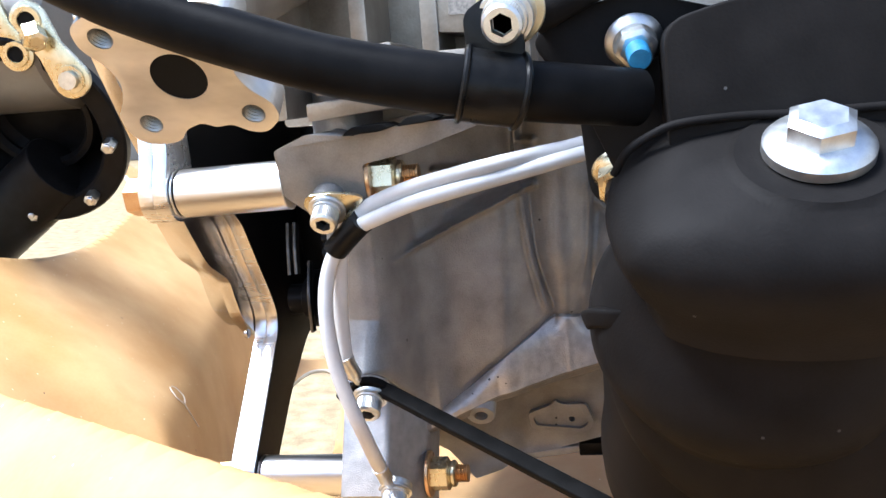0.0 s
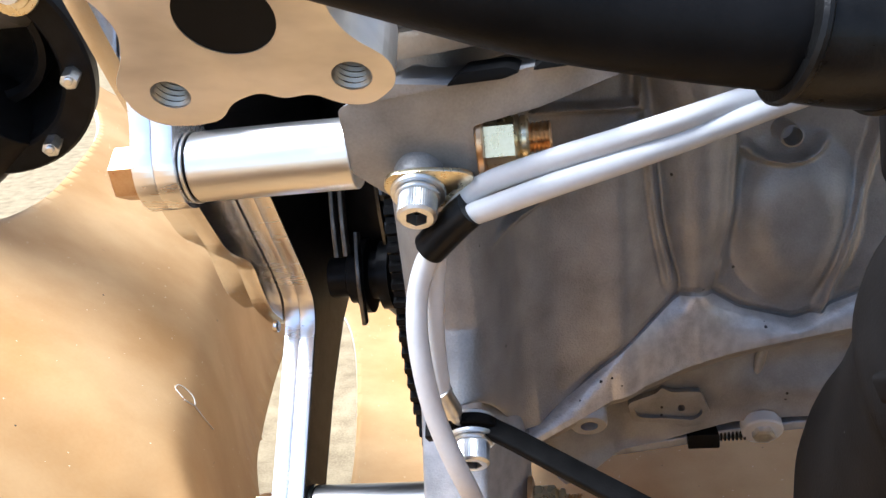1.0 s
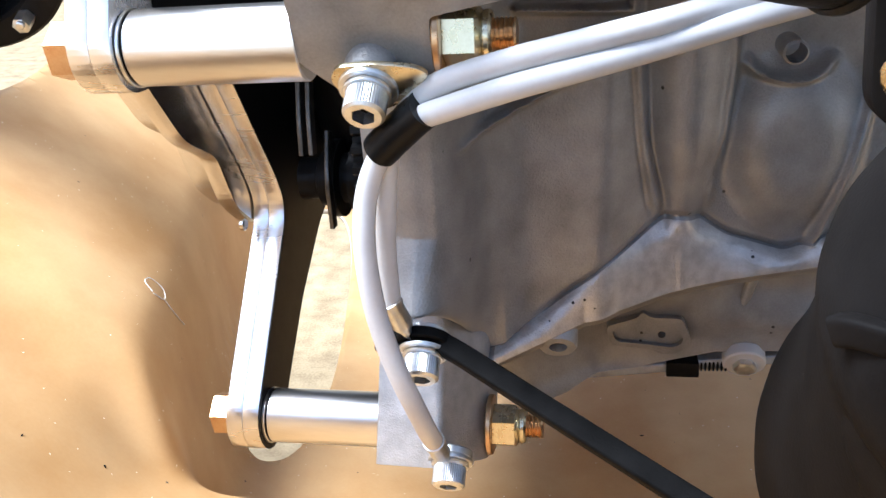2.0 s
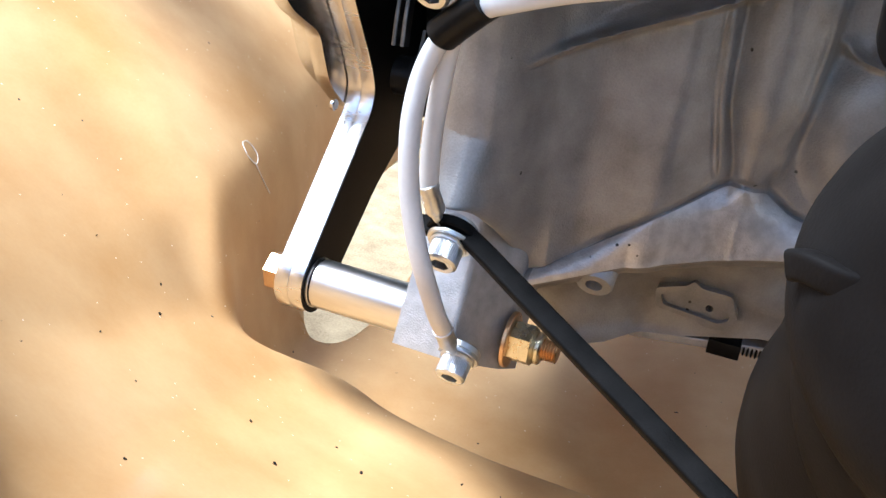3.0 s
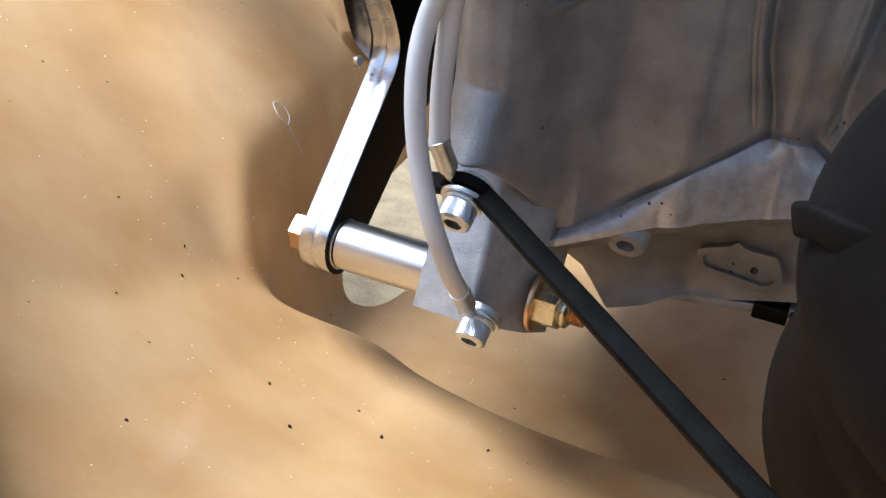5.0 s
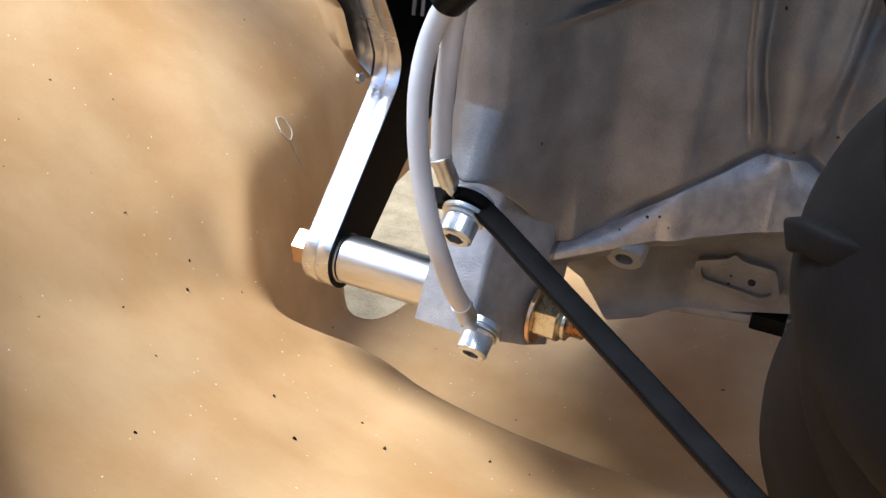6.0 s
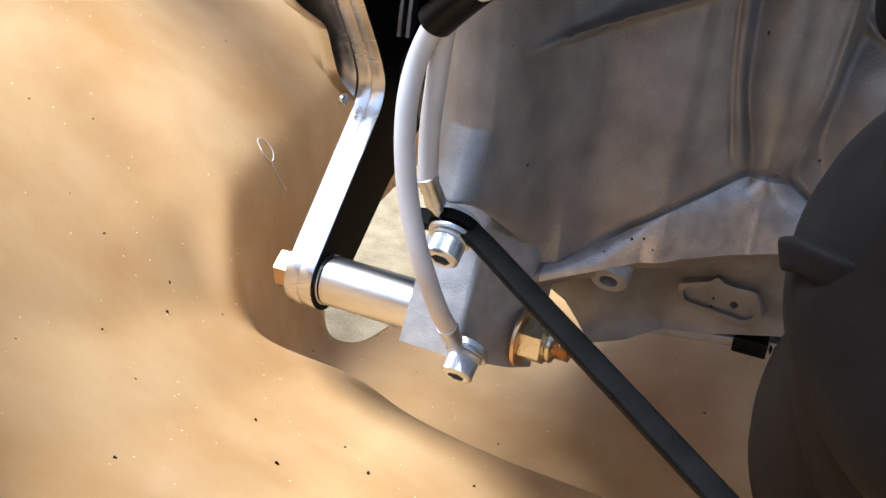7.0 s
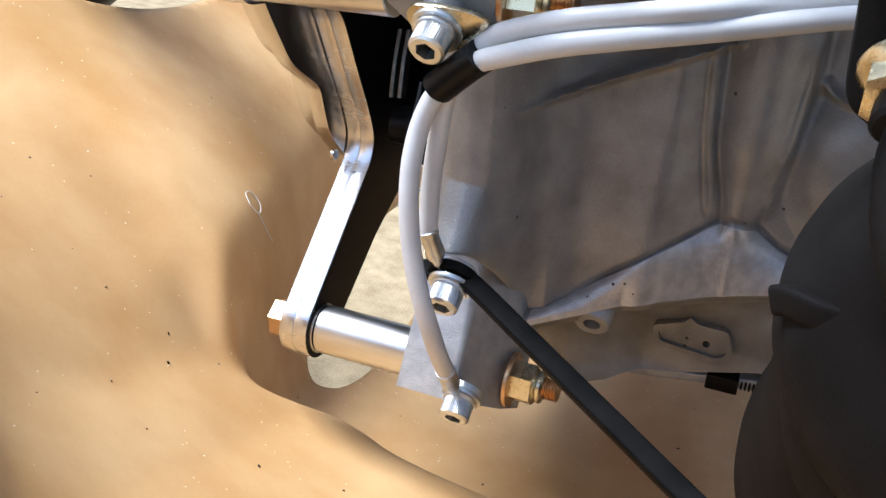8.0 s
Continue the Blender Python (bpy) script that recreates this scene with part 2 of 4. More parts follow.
def body_height(x, y):
    """Height of the moulded sheet: a bowl with a steep side wall, a valley under the engine and a raised near edge."""
    foot = np.interp(y, [0.30, 0.337, 0.365, 0.404, 0.459, 0.528, 0.70, 0.95], [-0.084, -0.110, -0.123, -0.131, -0.139, -0.153, -0.175, -0.19])
    off = x - foot
    wall = np.interp(off, [-0.55, -0.26, -0.16, -0.10, -0.052, -0.033, -0.013, -0.005, 0.000, 0.004, 0.008, 0.013, 0.022, 0.050, 0.10, 0.17, 0.22, 0.35, 0.75], [0.62, 0.510, 0.450, 0.413, 0.379, 0.364, 0.347, 0.339, 0.327, 0.298, 0.264, 0.246, 0.239, 0.240, 0.234, 0.236, 0.252, 0.27, 0.4])
    lobe = np.interp(x, [-0.7, -0.4, -0.3, -0.24, -0.19, -0.146, -0.12, -0.085, -0.051, 0.0, 0.05, 0.1, 0.3, 0.6], [0.58, 0.485, 0.440, 0.410, 0.378, 0.345, 0.323, 0.303, 0.291, 0.284, 0.281, 0.28, 0.28, 0.32])
    rise = np.interp(y, [-0.3, -0.1, 0.0, 0.09, 0.155, 0.20, 0.238, 0.271, 0.306, 0.345, 0.40], [-0.10, -0.06, 0.0, 0.050, 0.064, 0.056, 0.034, 0.016, 0.0, -0.014, -0.03])
    rise = rise * (1 - 0.85 * step01(-0.11, -0.145, x) * step01(0.27, 0.32, y))
    y = y - 0.009 * np.exp(-((x + 0.075) / 0.03) ** 2) - 0.007 * step01(-0.10, -0.06, x) + 0.012 * np.exp(-((x + 0.113) / 0.018) ** 2)
    w = step01(0.343, 0.374, y)
    return (lobe + rise) * (1 - w) + wall * w


def hole_radius(shape, a):
    """Radius of a cut-out at the angle a."""
    rx, ry, tilt, power = shape
    c, s = np.abs(np.cos(a - tilt)) / rx, np.abs(np.sin(a - tilt)) / ry
    return (c ** power + s ** power) ** (-1 / power)


HOLES = [((-0.1185, 0.5892), (0.0273, 0.1588, 0.078, 2.6)), ((-0.324, 0.570), (0.080, 0.186, 0.17, 3.2))]


def smooth_height(x, y, s=0.006):
    z, total = 0.0, 0.0
    for a in np.linspace(-2, 2, 7):
        for b in np.linspace(-2, 2, 7):
            w = math.exp(-(a * a + b * b) / 2)
            z, total = z + w * body_height(x + a * s, y + b * s), total + w
    return z / total


def sheet_height(x, y):
    """The sheet with soft folds: tight at the valley, wide on the open side."""
    foot = np.interp(y, [0.30, 0.337, 0.365, 0.404, 0.459, 0.528, 0.70, 0.95], [-0.084, -0.110, -0.123, -0.131, -0.139, -0.153, -0.175, -0.19])
    w = step01(-0.030, -0.085, x - foot)
    z = smooth_height(x, y, 0.0042) * (1 - w) + smooth_height(x, y, 0.022) * w
    # raised outer lip, running slantwise past the near side
    across, length = 0.673 * x + 0.740 * (y - 0.078), -0.740 * x + 0.673 * (y - 0.078)
    lip = 0.4565 - 0.142 * length - np.interp(across, [-0.30, -0.10, -0.05, -0.025, -0.010, 0.0, 0.008, 0.016, 0.024, 0.034, 0.06], [0.45, 0.15, 0.07, 0.026, 0.006, 0.0, 0.006, 0.030, 0.066, 0.13, 0.35])
    h = np.clip(0.5 + 0.5 * (lip - z) / 0.012, 0, 1)
    return z * (1 - h) + lip * h + 0.012 * h * (1 - h)


def laminate():
    xs = np.concatenate([np.arange(-0.70, -0.40, 0.008), np.arange(-0.40, -0.03, 0.0022), np.arange(-0.03, 0.45, 0.005)])
    ys = np.concatenate([np.arange(-0.12, 0.30, 0.005), np.arange(0.30, 0.78, 0.0026)])
    gx, gy = np.meshgrid(xs, ys)
    px, py = gx.copy(), gy.copy()
    keep = np.ones(gx.shape, bool)
    for (cx, cy), shape in HOLES:
        dx, dy = gx - cx, gy - cy
        r, a = np.hypot(dx, dy), np.arctan2(dy, dx)
        edge = hole_radius(shape, a)
        inside = r < edge
        keep &= ~inside
        wide = np.pad(inside, 1)
        touch = np.zeros_like(inside)
        for i in range(3):
            for j in range(3):
                touch |= wide[i:i + inside.shape[0], j:j + inside.shape[1]]
        touch &= ~inside
        rx, ry, tilt, power = shape
        c, s = math.cos(tilt), math.sin(tilt)
        u, v = dx[touch] * c + dy[touch] * s, -dx[touch] * s + dy[touch] * c
        for _ in range(12):
            p, q = np.abs(u) / rx, np.abs(v) / ry
            f = (p ** power + q ** power) ** (1 / power)
            gu, gv = np.sign(u) * (p / f) ** (power - 1) / rx, np.sign(v) * (q / f) ** (power - 1) / ry
            g = (f - 1) / (gu * gu + gv * gv)
            u, v = u - g * gu, v - g * gv
        px[touch], py[touch] = cx + u * c - v * s, cy + u * s + v * c
    z = sheet_height(px, py)
    bm, index = bmesh.new(), {}
    rows, cols = gx.shape
    for i in range(rows):
        for j in range(cols):
            if keep[i, j]:
                index[i, j] = bm.verts.new((px[i, j], py[i, j], z[i, j]))
    for i in range(rows - 1):
        for j in range(cols - 1):
            q = [index.get(c) for c in ((i, j), (i, j + 1), (i + 1, j + 1), (i + 1, j))]
            q = [v for v in q if v is not None]
            if len(q) > 2:
                bm.faces.new(q)
    ob = part("body_panel", bm, SHEET, eng=False, crease=60)
    sol = ob.modifiers.new("thickness", "SOLIDIFY")
    sol.thickness, sol.offset, sol.material_offset_rim = 0.004, -1, 1
    ob.data.materials.append(CUT_EDGE)
    ring = [(-0.1400, 0.4060), (-0.1375, 0.4100), (-0.1395, 0.4150), (-0.1435, 0.4140), (-0.1440, 0.4090), (-0.1405, 0.4065)]
    tail = [(-0.1375, 0.4100), (-0.1350, 0.4120), (-0.1335, 0.4175)]
    for line in (ring, tail):
        pts = [Vector((x, y, float(sheet_height(np.array(x), np.array(y))) + 0.0006)) for x, y in line]
        part("scratch", sweep(pts, 0.00022, 5), CUT_EDGE, ob, "pale hooked scratch", eng=False)
    return tagged(ob, "brown moulded laminate body panel with cut-outs for the engine", "body panel")


laminate()


def crumbs():
    """Dark crumbs of dirt lying on the sheet."""
    rng = random.Random(5)
    spots = [(-0.118, 0.271), (-0.120, 0.306), (-0.051, 0.305), (-0.013, 0.398), (0.073, 0.447), (-0.146, 0.309), (-0.117, 0.238), (-0.10, 0.262), (-0.075, 0.287)]
    spots += [(rng.uniform(-0.20, 0.06), rng.uniform(0.19, 0.33)) for _ in range(16)]
    bm = bmesh.new()
    for x, y in spots:
        z = float(sheet_height(np.array(x), np.array(y)))
        s = rng.uniform(0.0004, 0.0008)
        m = Matrix.Translation((x, y, z)) @ Euler((rng.random(), rng.random(), rng.random() * 6)).to_matrix().to_4x4() @ Matrix.Diagonal((s * rng.uniform(1, 1.8), s, s * 0.5, 1))
        bmesh.ops.create_icosphere(bm, subdivisions=1, radius=1, matrix=m)
    tagged(part("dirt_crumbs", bm, BLACK_STEEL, eng=False), "dark crumbs of dirt on the brown panel", "dirt", kind="stuff")


crumbs()

# ---- motor plate, spacers and their bolts ----
plate = thing("motor_plate", (-0.051, 0.0375, -0.145), "milled aluminium motor plate with a bent arm and two bosses", "motor plate")
front = [(-0.0110, 0.003), (-0.0104, -0.0052), (-0.0046, -0.0106), (0.012, -0.0112), (0.040, -0.010), (0.0520, -0.0205), (0.0640, -0.0420), (0.0735, -0.0580), (0.0785, -0.0700), (0.0760, -0.0785),
         (0.0277, -0.1290), (0.0257, -0.1356), (0.0277, -0.1428), (0.0335, -0.1474), (0.0412, -0.1476), (0.0475, -0.1430), (0.0560, -0.1345), (0.0820, -0.1120), (0.1120, -0.0930),
         (0.150, -0.08), (0.150, 0.06), (0.010, 0.060), (-0.0035, 0.030), (-0.0060, 0.0140)]
for x0, x1 in ((-0.0570, -0.05125), (-0.05115, -0.0454)):
    part("plate", slab(rounded(front, 0.004), lambda u, v, d: Vector((d, u, v)), x0, x1, 0.00015), MILLED, plate, crease=28)
# Black sheet that paints the dark reflection on the milled inner face.
part("inner_reflection", slab(rounded([(0.0128, -0.0110), *front[4:-3], (0.0128, 0.060)], 0.004), lambda u, v, d: Vector((d, u, v)), -0.0453, -0.0450, 0), BLACK_STEEL, plate, "black sheet painting the dark reflection on the inner face")


def spacer(at, label):
    x0, x1, y, z = -0.045, 0.0, at[0], at[1]
    s = thing("spacer_tube", (x0, y, z), label, "spacer", "engine mount spacers")
    part("tube", rod((x0 + 0.0015, y, z), (x1, y, z), 0.0094, 64, 0.0004), TURNED, s)
    part("collar", rod((x0, y, z), (x0 + 0.0010, y, z), 0.0097, 64, 0.0002), TURNED, s)
    part("gap_ring", rod((x0 + 0.0009, y, z + 0.0), (x0 + 0.0016, y, z), 0.0091, 64, 0.0001), BLACK_STEEL, s, "dark joint at the plate")


spacer((0.0, 0.0), "turned aluminium spacer tube between plate and upper ear")
spacer((0.0375, -0.1356), "turned aluminium spacer tube between plate and lower ear")


def through_bolt(y, z, length):
    """Hex bolt through plate, spacer and ear, with its nut and washer."""
    b = thing("through_bolt", (-0.057, y, z), "yellow zinc hex bolt through plate and spacer", "bolt", "through bolts")
    part("head", hexed(0.0130, 0.0012, 0.0085, 0.0008, m=along((-0.0572, y, z), (-1, y, z)), turn=0.4), COPPERY, b, "coppery bolt head")
    part("washer", rod((0.0318, y, z), (0.0336, y, z), 0.0100, 36, 0.0003), COPPERY, b, "reddish chromate washer")
    nut = part("nut", hexed(0.0130, 0, 0.0085, 0.0012, m=along((0.0337, y, z), (1, y, z)), turn=0.35), CHROMATE, b)
    part("collar", rod((0.0422, y, z), (0.0445, y, z), 0.0058, 32, 0.0006), CHROMATE, nut)
    bm = lathe(threads(0.0040, 0.0006, 0.0010, 0.0, length - 0.0435), 28, m=along((0.0435, y, z), (1, y, z)))
    part("thread", bm, COPPERY, b)


through_bolt(-0.0010, 0.0, 0.0500)
through_bolt(0.0375, -0.1356, 0.0500)

# ---- gearbox housing ----
SHELF_TOP = ([0.0, 0.034, 0.0503, 0.0691, 0.080, 0.0878, 0.0935, 0.1005, 0.1105, 0.1298, 0.1486, 0.1583, 0.26], [-0.124, -0.114, -0.1043, -0.0900, -0.0840, -0.0785, -0.0772, -0.0790, -0.0866, -0.0930, -0.0848, -0.0803, -0.076])
SHELF_LIP = ([0.0015, 0.0338, 0.0627, 0.0799, 0.1054, 0.1502, 0.27], [-0.1272, -0.1159, -0.1067, -0.1045, -0.0996, -0.0922, -0.0827])


def soft(x, table, s):
    """A table read with rounded corners of about the width s."""
    out, total = 0.0, 0.0
    for a in np.linspace(-2.5, 2.5, 41):
        w = math.exp(-a * a / 2)
        out, total = out + w * np.interp(x + a * s, *table), total + w
    return out / total


def below(a, b, k):
    """The nearer of two depths, with a fillet of about the size k."""
    h = np.clip(0.5 + 0.5 * (b - a) / k, 0, 1)
    return b * (1 - h) + a * h - k * h * (1 - h)


WALL = ([-0.01, 0.0, 0.004, 0.010, 0.018, 0.024, 0.0275, 0.0305, 0.034, 0.040, 0.050, 0.060, 0.070, 0.080, 0.095, 0.112, 0.125, 0.145, 0.160, 0.20, 0.26],
        [0.050, 0.034, 0.0265, 0.0195, 0.0165, 0.0172, 0.0225, 0.0370, 0.0510, 0.0580, 0.0605, 0.0640, 0.0685, 0.0740, 0.0840, 0.0850, 0.0860, 0.0850, 0.082, 0.082, 0.09])
RIBS = (((0.0300, -0.0375), (0.0620, -0.0240), 0.0014, 0.0072), ((0.0620, -0.0240), (0.0850, -0.0150), 0.0014, 0.0072), ((0.044, -0.0040), (0.0770, -0.0078), 0.0014, 0.0050),
        ((0.0775, -0.0078), (0.0792, 0.0200), 0.0013, 0.0045), ((0.0792, 0.0045), (0.0868, 0.0045), 0.0013, 0.0040))


def housing_depth(x, z):
    """How far back the cast wall lies: rounded post, hollow panel, bulge, column and right-hand bowl."""
    w = step01(0.030, 0.042, x)
    deep = soft(x, WALL, 0.0016) * (1 - w) + soft(x, WALL, 0.0060) * w
    # the post swells forward into the shoulder above the lower ear
    swell = np.clip((-0.059 - z) / 0.019, 0, 1) * (1 - step01(0.0165, 0.0310, x)) * step01(-0.002, 0.005, x)
    deep = deep - 0.0105 * swell
    deep = deep + (np.maximum(deep, 0.052) - deep) * step01(0, 1, (-0.0785 - z) / (0.006 + 0.034 * step01(0.019, 0.0275, x)))
    # soft bulge on the panel
    deep = deep - 0.0052 * np.exp(-((x - 0.0705 - 0.05 * (z + 0.05)) / 0.0088) ** 2) * (1 - step01(-0.024, -0.012, z))
    # hollow above the long rib
    zz = -0.0375 + 0.41 * (x - 0.030)
    deep = deep + 0.0035 * step01(0.001, 0.008, z - zz) * step01(0.034, 0.046, x) * (1 - step01(0.076, 0.086, x))
    # round column between two raised seams
    half = soft(z, ([-0.080, -0.068, -0.048, -0.026, 0.0, 0.05], [0.0075, 0.0088, 0.0124, 0.0142, 0.0150, 0.0155]), 0.004)
    s = (x - 0.0945) / half
    column = 0.0675 + 0.0220 * (1 - np.sqrt(np.maximum(1.3 - s * s, 0.0) / 1.3)) + 0.03 * np.maximum(np.abs(s) - 1.12, 0) + 0.0090 * step01(-0.045, -0.078, z)
    deep = below(deep, column, 0.0016)
    seam = np.exp(-((np.abs(s) - 1.02) * half / 0.0020) ** 2) * step01(-0.078, -0.068, z)
    deep = deep - 0.0042 * seam * (1 - 0.4 * step01(-0.03, 0.0, z))
    # raised ribs
    rise = 0.0
    for (x0, z0), (x1, z1), wide, high in RIBS:
        t = np.clip(((x - x0) * (x1 - x0) + (z - z0) * (z1 - z0)) / ((x1 - x0) ** 2 + (z1 - z0) ** 2), 0, 1)
        d = np.hypot(x - x0 - t * (x1 - x0), z - z0 - t * (z1 - z0))
        rise = np.maximum(rise, high * np.exp(-(d / wide) ** 2))
    deep = deep - rise * step01(0.026, 0.034, x)
    # half-round seat on the bowl
    d = np.hypot((x - 0.1255) / 1.9, z + 0.0255)
    deep = deep - 0.0042 * np.exp(-((d - 0.0065) / 0.0012) ** 2) * (1 - step01(-0.0275, -0.0235, z))
    # rounded swelling on the bowl
    d = ((x - 0.1290) / 0.0215) ** 2 + ((z + 0.0540) / 0.0300) ** 2
    deep = deep - 0.0100 * (1 - step01(0.05, 1.25, d))
    # upright seam at the far edge of the bowl
    deep = deep - 0.0048 * np.exp(-((x - 0.1500 - 0.25 * (z + 0.043)) / 0.0018) ** 2)
    return deep


def housing_end(x):
    """Height of the lower rim."""
    return np.interp(x, [0.0, 0.030, 0.043, 0.055, 0.067, 0.083, 0.1136, 0.1355, 0.26], [-0.135, -0.150, -0.1645, -0.1645, -0.1606, -0.1585, -0.151, -0.150, -0.150])


box = thing("gearbox_housing", (0.08, 0.10, -0.16), "grey cast aluminium gearbox housing with ribs, shelf and mounting ears", "gearbox")
nx = 400
bm = bmesh.new()
xs = np.linspace(0.0, 0.26, nx)
top, lip = soft(xs, SHELF_TOP, 0.0016), soft(xs, SHELF_LIP, 0.0030)
top = np.maximum(top, lip + 0.0025)
root = housing_depth(xs, top)
front = soft(xs, ([0.03, 0.05, 0.07, 0.09, 0.11, 0.26], [0.0455, 0.0545, 0.0650, 0.0755, 0.0790, 0.083]), 0.004)
front = np.minimum(front, root - 0.0005)
bell = np.exp(-np.linspace(-2, 2, 33) ** 2 / 2)
flat_root = np.convolve(np.pad(root, 16, "edge"), bell / bell.sum(), "valid")
end = np.minimum(housing_end(xs), lip - 0.012)
rows = []
for u in np.linspace(0, 1, 240):
    z = 0.05 + (top - 0.05) * u
    ease = 0.0016 * np.exp(-((1 - u) * (0.05 - top) / 0.0022) ** 2) * step01(0.040, 0.060, xs)
    rows.append((housing_depth(xs, z) + ease * 1.5, z))
for u in np.linspace(0.03, 1, 26):
    bow = 0.0010 * np.sin(u * np.pi) - 0.0010 * np.exp(-(u / 0.14) ** 2)
    back = root + (flat_root - root) * step01(0.0, 0.30, u)
    rows.append((back * (1 - u) + front * u - bow, top + (lip - top) * u))
for u in np.linspace(0.15, 1, 10):
    rows.append((front - 0.0004 * math.sin(u * math.pi / 2) + 0.0030 * step01(0.5, 1, u), lip - 0.0045 * u))
for u in np.linspace(0.03, 1, 46):
    z = lip - 0.0050 + (end - lip + 0.0050) * u
    under = soft(z, ([-0.175, -0.163, -0.158, -0.145, -0.125, -0.10], [0.110, 0.1095, 0.1135, 0.1150, 0.108, 0.100]), 0.002)
    under = under - 0.02 * (1 - step01(0.035, 0.07, xs)) + 0.010 * step01(0.095, 0.125, xs) * step01(-0.14, -0.12, z)
    w = step01(0.0, 0.22, u)
    rows.append(((front + 0.0026) * (1 - w) + under * w, z))
nz = len(rows)
gx = np.tile(xs, (nz, 1))
gy, gz = np.array([r[0] for r in rows]), np.array([r[1] for r in rows])
grid = [[bm.verts.new((gx[i, j], gy[i, j], gz[i, j])) for j in range(nx)] for i in range(nz)]
rim = [bm.verts.new((v.co.x, v.co.y + 0.05, v.co.z - 0.002)) for v in grid[-1]]
left = [bm.verts.new((v.co.x + 0.003, v.co.y + 0.12, v.co.z)) for v in [r[0] for r in grid]]
for i in range(nz - 1):
    for j in range(nx - 1):
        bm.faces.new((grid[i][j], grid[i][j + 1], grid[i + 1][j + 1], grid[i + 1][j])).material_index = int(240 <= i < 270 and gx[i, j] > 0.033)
    bm.faces.new((grid[i][0], grid[i + 1][0], left[i + 1], left[i]))
for j in range(nx - 1):
    bm.faces.new((grid[-1][j], grid[-1][j + 1], rim[j + 1], rim[j]))
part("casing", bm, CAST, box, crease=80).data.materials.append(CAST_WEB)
part("cavity_rib", sweep([(0.1285, 0.1165, -0.1080), (0.1250, 0.1168, -0.1230), (0.1210, 0.1170, -0.1380)], 0.0022, 6, upward=(0, 1, 0)), CAST, box)

# lower ear: a slanted block with a chamfered flank
RISE = Vector((0, 0.50, 0.866))
BACK = Vector((0, 0.866, -0.50))
CORNER = Vector((0, 0.0125, -0.1270))
bm = slab(rounded([(0, 0), (0.0205, -0.002), (0.0316, 0.024), (0.0316, 0.052), (0, 0.052)], [0.0012, 0.0022, 0.003, 0.002, 0.002]), lambda u, v, d: CORNER + Vector((u, 0, 0)) + BACK * v + RISE * d, -0.006, 0.043, 0.0018, segments=3)
part("lower_ear", bm, CAST_PALE, box, "pale blasted lower mounting ear")

# upper ear with its long wedge arm
bm = slab(rounded([(0.0, -0.0035), (0.0, 0.0135), (0.0135, 0.0185), (0.030, 0.0165), (0.0500, 0.0190), (0.0820, 0.0185), (0.0480, 0.0085), (0.0316, 0.0060), (0.0316, -0.0085), (0.025, -0.0125), (0.0085, -0.0130)], 0.0015),
          lambda u, v, d: Vector((u, d - 0.35 * max(0.0, v - 0.004) + 0.25 * max(0, u - 0.0316) + (0.75 * max(0.0, -v - 0.001) if d < 0 else 0), v)), -0.0100, 0.034, 0.0012)
part("upper_ear", bm, CAST, box)
part("ear_boss", rod(Vector((0.0163, -0.0166, -0.0142)) - Vector((0, -0.82, -0.57)) * 0.0095, (0.0165, 0.03, 0.02), 0.0066, 36, 0.0016), CAST, box)

# tapped boss below the shelf
AX = Vector((0.05, -0.85, -0.50)).normalized()
c = Vector((0.0540, 0.0590, -0.1180))
bm = lathe([(0, 0), (0.0060, 0.0), (0.0066, -0.0008), (0.0085, -0.030), (0, -0.030)], 40, m=along(c, c + AX))
part("boss", bm, CAST_PALE, box, cuts=[bores(None, c, AX, 0.0031, 0.014)])
# drilled identification pad
P0 = Vector((0.0885, 0.1115, -0.1405))
bm = slab(rounded([(-0.0185, 0.0037), (-0.0063, 0.0080), (-0.0042, 0.0108), (-0.0010, 0.0082), (0.0112, 0.0080), (0.0149, -0.0027), (0.0100, -0.0076), (0.003, -0.0082), (0.0, -0.0063), (-0.0164, -0.0046)], 0.0022),
          lambda u, v, d: P0 + Vector((u, d, v)), -0.0042, 0.006, 0.0016, segments=4)
sink = slab(rounded([(-0.0160, 0.0020), (-0.0060, 0.0056), (0.0090, 0.0058), (0.0120, -0.0022), (0.0080, -0.0052), (0.001, -0.0042), (-0.0145, -0.0028)], 0.002), lambda u, v, d: P0 + Vector((u, d, v)), -0.0060, -0.0018, 0)
part("pad", bm, CAST, box, cuts=[sink, bores(None, P0 + Vector((0.0035, -0.0018, -0.0006)), (0, -1, -0.2), 0.0015, 0.006)])
part("dowel_socket", lathe([(0.0030, 0), (0.0036, -0.0005), (0.0036, -0.014)], 24, cap=False, m=along((0.1235, 0.064, -0.0205), (0.1235, 0.050, -0.0205))), CAST, box)

# ---- flywheel ring gear behind the ears ----
fly = thing("flywheel", (-0.006, 0.165, -0.062), "oily black flywheel with a toothed starter ring", "flywheel")
bm = bmesh.new()
teeth, R = 132, 0.1285
prof = []
for i in range(teeth):
    for f, r in ((0.0, R - 0.0022), (0.18, R), (0.5, R), (0.68, R - 0.0022)):
        a = math.tau * (i + f) / teeth
        prof.append((0.165 + r * math.cos(a), -0.062 + r * math.sin(a)))
slab(prof, lambda u, v, d: Vector((d, u, v)), -0.0050, -0.0002, 0, bm)
part("ring_gear", bm, BLACK_STEEL, fly, crease=20)
part("clutch_cover", lathe([(0, 0.046), (0.026, 0.042), (0.052, 0.036), (0.070, 0.028), (0.081, 0.016), (0.0850, 0.006), (0.0850, 0.0)], 64, m=along((-0.006, 0.165, -0.0316), (-1, 0.165, -0.0316))), BLACK_STEEL, fly)
